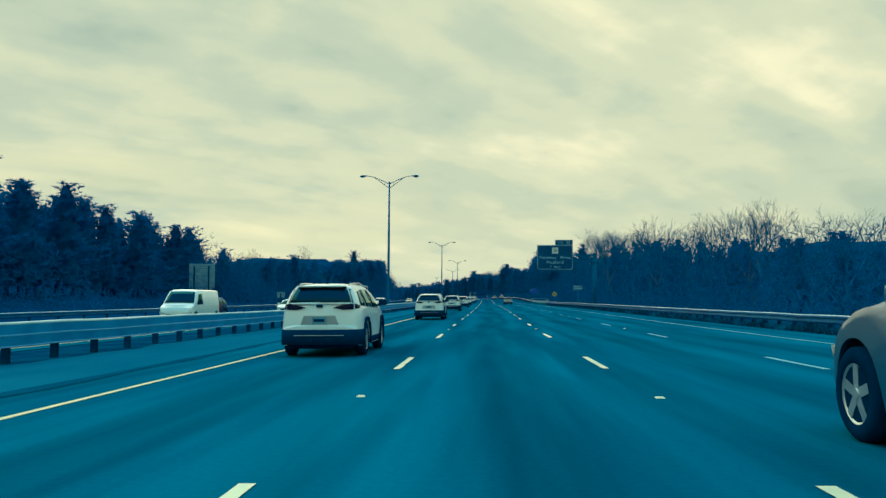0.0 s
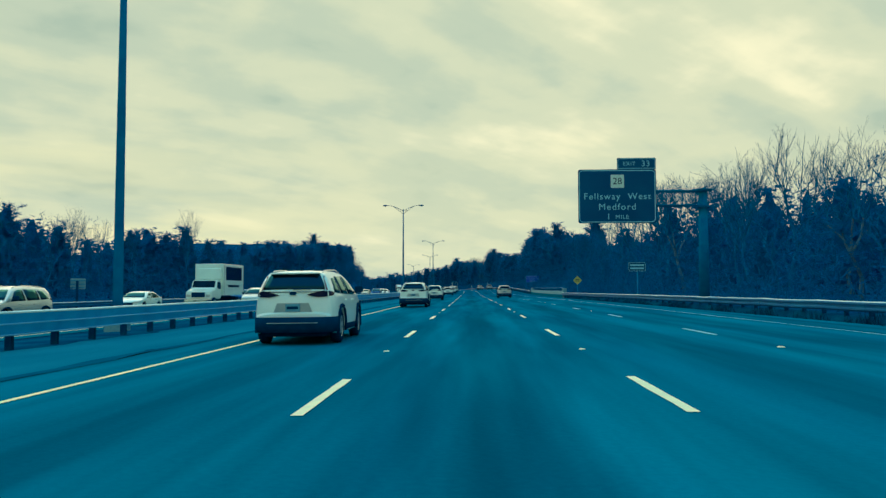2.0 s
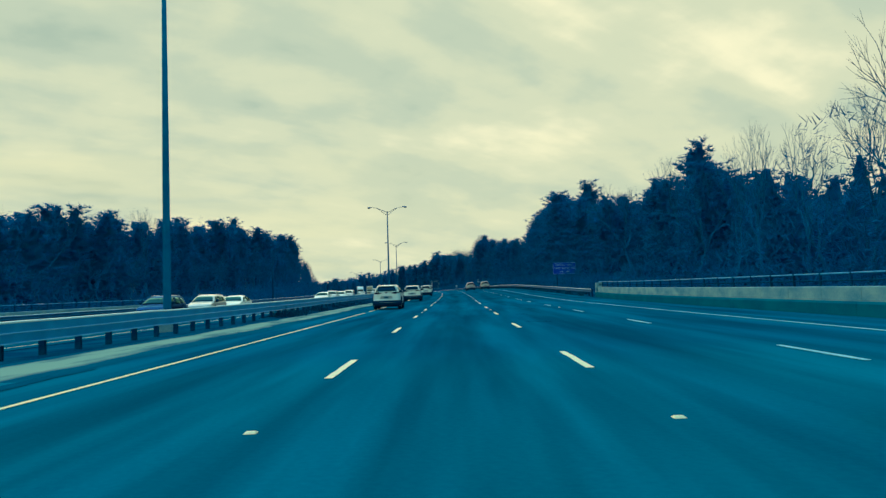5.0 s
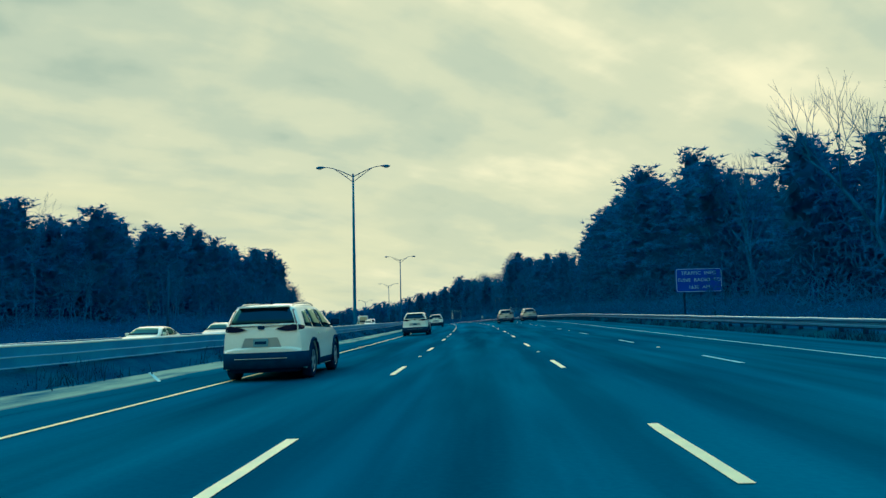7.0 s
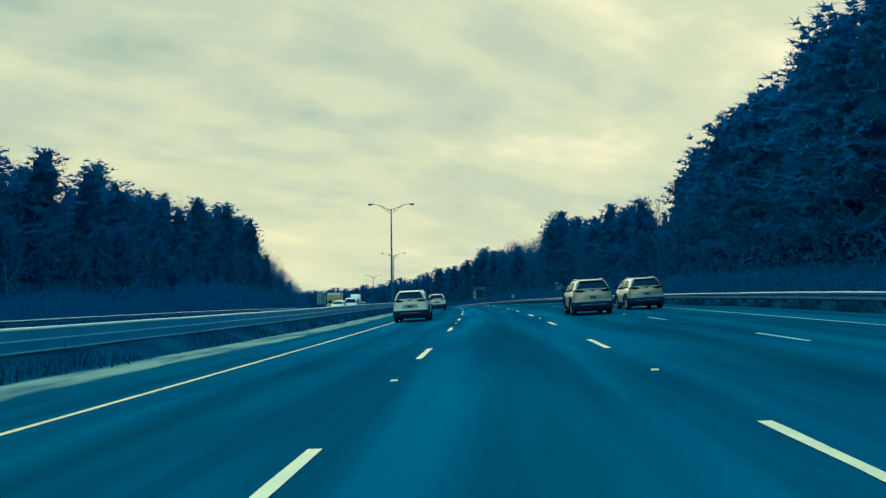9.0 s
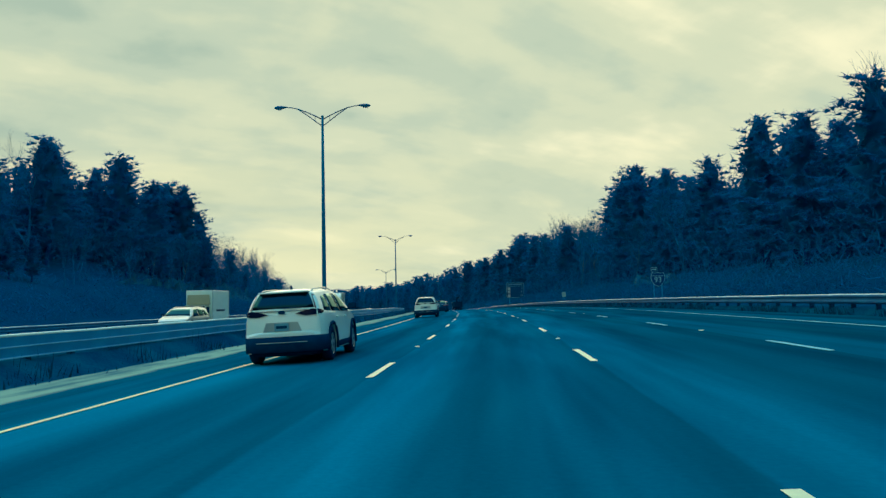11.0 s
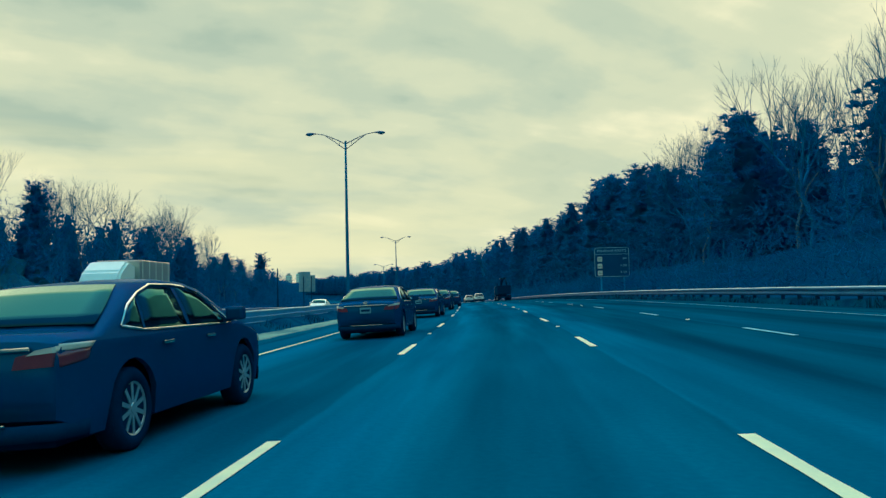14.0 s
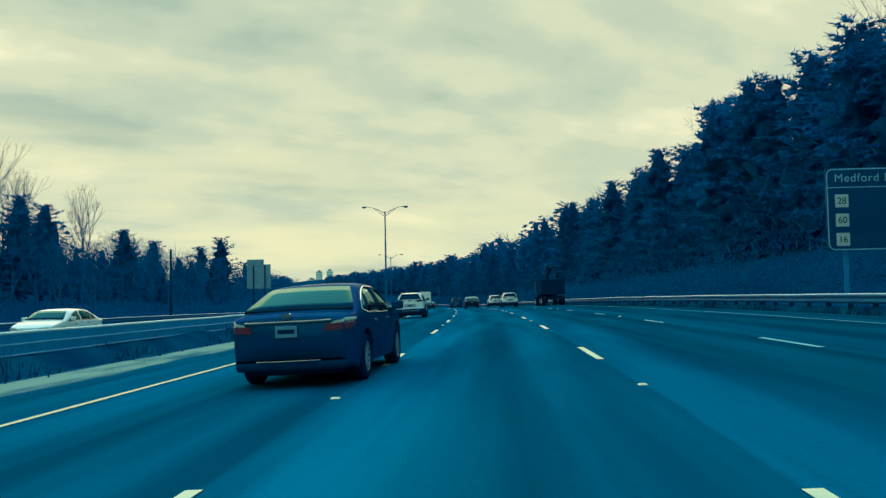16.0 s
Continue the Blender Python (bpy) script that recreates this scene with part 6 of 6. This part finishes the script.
            part("roof_rail", tube([(sx * 0.55, -1.75, 1.55), (sx * 0.56, -1.55, 1.605), (sx * 0.57, -0.3, 1.64), (sx * 0.56, 0.25, 1.60), (sx * 0.55, 0.45, 1.55)], [0.014, 0.016, 0.016, 0.016, 0.012], 6), CAR["silver"], root)
            for a in sp["axles"]:
                arc = [(sx * (skin(a + (r + 0.10) * math.cos(t), 0.55) + 0.006), a + (r + 0.10) * math.cos(t), r + (r + 0.10) * math.sin(t)) for t in np.linspace(-0.25, math.pi + 0.25, 14)]
                part("arch_trim", tube(arc, [0.035] * 14, 5), CAR["clad"], root)
            side_panel(kind, [(-0.85, 0.26), (0.80, 0.26), (0.80, 0.40), (-0.85, 0.40)], 0.012, sx, "sill_trim", CAR["clad"], root)
            for y in (-0.62, 0.38):
                part("door_handle", box(-0.018, 0.018, -0.10, 0.10, -0.018, 0.018, 0.008), col, root, "", pose(sx * (skin(y, 0.94) + 0.016), y, 0.94))
    elif kind == "sedan":
        part("boot_trim", box(-0.62, 0.62, end - 0.014, end + 0.03, 0.905, 0.935, 0.008), CAR["chrome"], root, "chrome boot strip")
        part("badge", prism(rounded(-0.06, 0.06, 0.955, 1.04, 0.025), end - 0.004, end + 0.05), CAR["chrome"], root, "small chrome badge")
        part("bumper_strip", box(-0.45, 0.45, end - 0.030, end - 0.012, 0.375, 0.392, 0.004), CAR["chrome"], root, "thin chrome bumper strip")
        band(kind, end + 0.32, end, 0.25, 0.37, 0.010, "rear_bumper", CAR["clad"], root)
        for sx in (-1, 1):
            tl = part("tail_lamp", prism([(sx * x, z) for x, z in [(0.50, 0.775), (0.765, 0.785), (0.77, 0.885), (0.70, 0.90), (0.53, 0.87)]], end - 0.012, end + 0.10), CAR["red"], root, "red wedge-shaped tail lamp")
            part("lamp_clear_band", prism([(sx * x, z) for x, z in [(0.60, 0.872), (0.772, 0.885), (0.765, 0.925), (0.66, 0.91)]], end - 0.018, end + 0.08), CAR["clear"], tl, "clear upper lamp band")
            side_panel(kind, [(end + 0.03, 0.775), (end + 0.30, 0.82), (end + 0.36, 0.90), (end + 0.03, 0.885)], 0.006, sx, "lamp_wrap", CAR["red"], tl)
            side_panel(kind, [(end + 0.03, 0.89), (end + 0.37, 0.905), (end + 0.44, 0.945), (end + 0.05, 0.945)], 0.008, sx, "lamp_clear_wrap", CAR["clear"], tl)
            for y in (-0.72, 0.32):
                part("door_handle", box(-0.018, 0.018, -0.10, 0.10, -0.016, 0.016, 0.008), CAR["chrome"], root, "chrome door handle", pose(sx * (skin(y, 0.86) + 0.016), y, 0.86))
            rim = [(-1.50, 1.035), (-1.25, 1.21), (-0.95, 1.315), (-0.62, 1.39), (-0.15, 1.39), (0.10, 1.375), (0.42, 1.30), (1.02, 0.96), (0.4, 0.967), (-0.5, 0.98), (-1.15, 0.99), (-1.50, 1.035)]
            part("window_trim", tube([(sx * (skin(y, z) + 0.008), y, z) for y, z in rim], [0.014] * len(rim), 5), CAR["chrome"], root, "thin chrome window surround")
    else:
        for sx in (-1, 1):
            part("tail_lamp", box(-0.07, 0.07, -0.03, 0.03, -0.22, 0.22, 0.01), CAR["red"], root, "", pose(sx * 0.88, end - 0.005, 1.05))
    round_ends(root, L)
    return root


def box_truck(m, paint, label, long=6.2, logo=True):
    """Medium lorry: bonneted cab and tall box body."""
    root = thing("box_truck", m, label, "truck", "oncoming traffic")
    bx = part("cargo_box", box(-1.22, 1.22, -long / 2 - 1.6, long / 2 - 1.6, 1.05, 3.75, 0.04), CAR["white"], root, "white box body with worn side panels")
    for sx in (-1, 1):
        a, b = -long / 2 - 1.1, long / 2 - 2.1
        part("side_picture", box(sx * 1.222 - 0.004, sx * 1.222 + 0.004, a + 0.2, b - 0.2, 2.35, 3.5), CAR["navy"] if logo else CAR["white"], bx, "printed side panel")
        part("side_bar", box(sx * 1.224 - 0.004, sx * 1.224 + 0.004, a + 1.0, b - 0.8, 1.75, 1.95), CAR["grey"], bx)
        for y in (a - 0.35, b + 0.35):
            part("edge_post", box(sx * 1.225 - 0.012, sx * 1.225 + 0.012, y - 0.05, y + 0.05, 1.05, 3.75), CAR["silver"], bx)
    f = long / 2 - 1.6
    part("wind_shield_cap", prism([(-1.1, 2.4), (1.1, 2.4), (1.0, 3.35), (-1.0, 3.35)], f, f + 0.25, 0.04), CAR[paint], root)
    cab = bmesh.new()
    prof = [(f + 0.05, 0.75), (f + 0.05, 2.35), (f + 1.15, 2.35), (f + 1.55, 1.65), (f + 2.75, 1.45), (f + 2.85, 0.75)]
    A = [cab.verts.new((-1.05, y, z)) for y, z in prof]
    B = [cab.verts.new((1.05, y, z)) for y, z in prof]
    cab.faces.new(A), cab.faces.new(B[::-1])
    for i in range(6):
        cab.faces.new((A[i], B[i], B[(i + 1) % 6], A[(i + 1) % 6]))
    bmesh.ops.recalc_face_normals(cab, faces=cab.faces)
    bmesh.ops.bevel(cab, geom=list(cab.edges), offset=0.09, segments=3, affect="EDGES")
    part("cab", cab, CAR[paint], root)
    ws = bmesh.new()
    vs = [ws.verts.new(p) for p in ((-0.92, f + 1.20, 2.29), (0.92, f + 1.20, 2.29), (0.95, f + 1.57, 1.70), (-0.95, f + 1.57, 1.70))]
    ws.faces.new(vs)
    bmesh.ops.solidify(ws, geom=list(ws.faces), thickness=-0.02)
    part("windscreen", ws, CAR["glass"], root)
    for sx in (-1, 1):
        part("side_window", box(sx * 1.052 - 0.006, sx * 1.052 + 0.006, f + 0.35, f + 1.15, 1.65, 2.2, 0.004), CAR["glass"], root)
        part("mirror", box(sx * 1.3 - 0.09, sx * 1.3 + 0.09, f + 1.3, f + 1.36, 1.6, 2.1, 0.02), CAR["clad"], root)
        part("headlight", box(sx * 0.8 - 0.16, sx * 0.8 + 0.16, f + 2.70, f + 2.87, 0.95, 1.15, 0.03), CAR["clear"], root)
        wheel(sx * 1.0, f + 2.05, 0.46, sx, root, 8, 0.28)
        wheel(sx * 0.98, -long / 2 - 0.1, 0.46, sx, root, 8, 0.42)
    part("grille", box(-0.55, 0.55, f + 2.78, f + 2.875, 0.92, 1.32, 0.02), CAR["clad"], root)
    part("bumper", box(-1.12, 1.12, f + 2.75, f + 2.98, 0.48, 0.76, 0.04), CAR["chrome"], root)
    part("chassis", box(-0.45, 0.45, -long / 2 - 1.5, f + 2.6, 0.55, 0.95, 0.02), CAR["under"], root)
    part("fuel_tank", box(0.6, 1.1, f - 1.4, f - 0.2, 0.5, 0.95, 0.08), CAR["silver"], root)
    return root


def tractor_truck(m, label):
    """White long-haul tractor with a tall sleeper and its trailer."""
    root = thing("tractor_truck", m, label, "truck", "oncoming traffic")
    prof = [(-1.6, 0.8), (-1.6, 3.75), (-0.6, 3.95), (0.35, 3.35), (0.8, 2.75), (1.35, 1.85), (2.9, 1.55), (3.05, 0.8)]
    cab = bmesh.new()
    A = [cab.verts.new((-1.15, y, z)) for y, z in prof]
    B = [cab.verts.new((1.15, y, z)) for y, z in prof]
    cab.faces.new(A), cab.faces.new(B[::-1])
    for i in range(8):
        cab.faces.new((A[i], B[i], B[(i + 1) % 8], A[(i + 1) % 8]))
    bmesh.ops.recalc_face_normals(cab, faces=cab.faces)
    bmesh.ops.bevel(cab, geom=list(cab.edges), offset=0.14, segments=3, affect="EDGES")
    part("cab", cab, CAR["white"], root)
    ws = bmesh.new()
    ws.faces.new([ws.verts.new(p) for p in ((-1.0, 0.87, 2.72), (1.0, 0.87, 2.72), (1.02, 1.34, 1.92), (-1.02, 1.34, 1.92))])
    bmesh.ops.solidify(ws, geom=list(ws.faces), thickness=-0.03)
    part("windscreen", ws, CAR["glass"], root)
    for sx in (-1, 1):
        part("side_window", box(sx * 1.152 - 0.006, sx * 1.152 + 0.006, 0.0, 0.85, 1.9, 2.5, 0.004), CAR["glass"], root)
        part("mirror", box(sx * 1.42 - 0.1, sx * 1.42 + 0.1, 1.2, 1.27, 1.7, 2.4, 0.03), CAR["clad"], root)
        part("headlight", box(sx * 0.85 - 0.2, sx * 0.85 + 0.2, 2.9, 3.06, 0.95, 1.2, 0.03), CAR["clear"], root)
        wheel(sx * 1.05, 2.1, 0.5, sx, root, 10, 0.3)
        for y in (-2.2, -3.4):
            wheel(sx * 1.0, y, 0.5, sx, root, 10, 0.5)
    part("grille", box(-0.6, 0.6, 2.98, 3.07, 0.85, 1.45, 0.03), CAR["clad"], root)
    part("bumper", box(-1.2, 1.2, 2.95, 3.2, 0.42, 0.80, 0.05), CAR["chrome"], root)
    part("chassis", box(-0.45, 0.45, -4.2, 2.8, 0.6, 0.95, 0.02), CAR["under"], root)
    tr = part("trailer", box(-1.27, 1.27, -6.6, -1.9, 1.15, 4.05, 0.05), CAR["silver"], root, "pale ribbed trailer")
    for y in np.arange(-6.3, -2.2, 1.0):
        part("trailer_rib", box(-1.285, 1.285, y - 0.04, y + 0.04, 1.2, 4.0), CAR["white"], tr)
    for y in (-4.6, -5.8):
        for sx in (-1, 1):
            wheel(sx * 1.0, y, 0.5, sx, root, 8, 0.5)
    return root


def grapple_truck(m, label):
    """Dark tipper lorry seen from behind, with a folded loader crane over its body."""
    root = thing("tipper_truck", m, label, "truck", "traffic ahead")
    bed = part("tipper_body", box(-1.22, 1.22, -3.6, 1.4, 1.15, 2.75, 0.05), CAR["clad"], root, "black steel tipper body")
    for x in (-1.05, -0.5, 0.0, 0.5, 1.05):
        part("tailgate_rib", box(x - 0.05, x + 0.05, -3.68, -3.59, 1.2, 2.7, 0.01), CAR["clad"], bed)
    part("cab", box(-1.1, 1.1, 2.0, 4.2, 0.8, 2.7, 0.12), CAR["navy"], root)
    part("mudflap", box(-1.15, -0.6, -3.3, -3.26, 0.3, 1.0), CAR["under"], root)
    part("mudflap", box(0.6, 1.15, -3.3, -3.26, 0.3, 1.0), CAR["under"], root)
    part("under_bar", box(-1.15, 1.15, -3.7, -3.55, 0.62, 0.78, 0.02), CAR["clad"], root)
    cr = part("crane", tube([(0.1, 1.7, 1.2), (0.1, 1.7, 3.3), (0.45, 0.4, 4.1), (0.3, -1.8, 4.2)], [0.2, 0.18, 0.14, 0.11], 8), CAR["clad"], root, "folded loader crane")
    part("crane_arm", tube([(-0.5, -2.6, 3.0), (-0.2, -2.0, 4.0), (0.6, -1.9, 4.15)], [0.10, 0.10, 0.09], 7), CAR["clad"], cr)
    part("crane_arm", tube([(0.75, -2.4, 2.9), (0.45, -2.1, 3.9)], [0.09, 0.09], 7), CAR["grey"], cr)
    part("crane_seat", box(-0.55, 0.65, -2.3, -1.7, 3.95, 4.15, 0.04), CAR["grey"], cr)
    for sx in (-1, 1):
        part("tail_lamp", box(sx * 0.95 - 0.12, sx * 0.95 + 0.12, -3.73, -3.69, 0.85, 0.97, 0.01), CAR["red"], root)
        part("side_post", tube([(sx * 1.15, -3.2, 2.7), (sx * 1.15, -3.2, 3.3)], [0.04, 0.04], 6), CAR["clad"], bed)
        for y in (-2.9, -1.6, 2.9):
            wheel(sx * 1.0, y, 0.5, sx, root, 8, 0.45)
    part("chassis", box(-0.45, 0.45, -3.4, 4.0, 0.6, 1.1, 0.02), CAR["under"], root)
    return root


# left lane: one moving SUV repeated, spaced to fit the camera's passing views
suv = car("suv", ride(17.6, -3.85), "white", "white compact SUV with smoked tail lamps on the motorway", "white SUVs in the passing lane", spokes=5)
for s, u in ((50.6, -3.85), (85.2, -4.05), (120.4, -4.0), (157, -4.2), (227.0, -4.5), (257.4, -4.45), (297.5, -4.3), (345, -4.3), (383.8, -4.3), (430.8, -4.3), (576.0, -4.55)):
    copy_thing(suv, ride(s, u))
bsed = car("sedan", ride(535.8, -2.62, -2.5), "black", "black four-door sedan with chrome trim straddling the lane line", "traffic ahead", spokes=10)
# the same sedan again, placed to fit the camera's view along its drive
for s, u, turn in ((519.2, -3.15, -2.5), (502.3, -3.3, -2.5), (484.6, -3.4, -1.5), (467.9, -3.85, -1.5)):
    copy_thing(bsed, ride(s, u, turn))["label"] = "black four-door sedan with chrome trim in the passing lane"
# beside and ahead
car("crossover", ride(3.12, 3.72), "pewter", "blue-grey metallic SUV with bright alloy wheels on the motorway", "traffic ahead", spokes=5)
car("sedan", ride(627.5, 0.5), "grey", "dark grey sedan keeping its lane", "traffic ahead")
w3 = car("suv", ride(176, 4.3), "silver", "silver SUV keeping its lane on the motorway", "traffic ahead", spokes=5)
for s, u in ((340, 4.3), (344.5, 7.6)):
    copy_thing(w3, ride(s, u))
w4 = copy_thing(suv, ride(615.5, 4.3))
w4["label"], w4["group"] = "white SUV keeping its lane on the motorway", "traffic ahead"
w5 = copy_thing(suv, ride(640, 4.35))
w5["label"], w5["group"] = "white SUV keeping its lane on the motorway", "traffic ahead"
grapple_truck(ride(612, 8.5), "dark tipper truck with a folded crane on the motorway")
car("suv", ride(662, -0.2), "black", "black SUV keeping its lane on the motorway", "traffic ahead")
car("sedan", ride(690, -4.0), "grey", "dark grey sedan on the motorway", "traffic ahead")
box_truck(ride(705, -4.6), "white", "white box truck on the motorway", logo=False)

# oncoming
on = "oncoming traffic"
wsed = car("sedan", ride(72, -18.2, 180), "white", "white sedan coming the other way", on)
for s, u in ((126, -25), (240, -18.5), (283, -18), (556, -18), (303.5, -18.2), (453, -22)):
    copy_thing(wsed, ride(s, u, 180))
ssuv = car("suv", ride(96, -18.0, 180), "silver", "silver SUV coming the other way", on)
for s, u in ((134, -18.2), (232, -18.4), (313.5, -18), (413, -18), (299, -19)):
    copy_thing(ssuv, ride(s, u, 180))
nsuv = car("suv", ride(60, -21.8, 180), "navy", "dark SUV coming the other way", on)
for s, u in ((154, -25), (222, -18.2), (462, -18.2)):
    copy_thing(nsuv, ride(s, u, 180))
tsed = car("sedan", ride(90, -21.8, 180), "tan", "tan sedan coming the other way", on)
copy_thing(tsed, ride(260, -25, 180))
van = car("van", ride(46, -18.0, 180), "white", "plain white cargo van coming the other way", on, category="van")
copy_thing(van, ride(434, -18.2, 180))
box_truck(ride(136, -22.5, 180), "white", "white box truck with a printed side coming the other way")
box_truck(ride(421, -19.5, 180) @ Matrix.Scale(0.74, 4), "tan", "white box truck coming the other way", 5.4, False)
tractor_truck(ride(505, -21.5, 180), "white tractor truck with a trailer coming the other way")
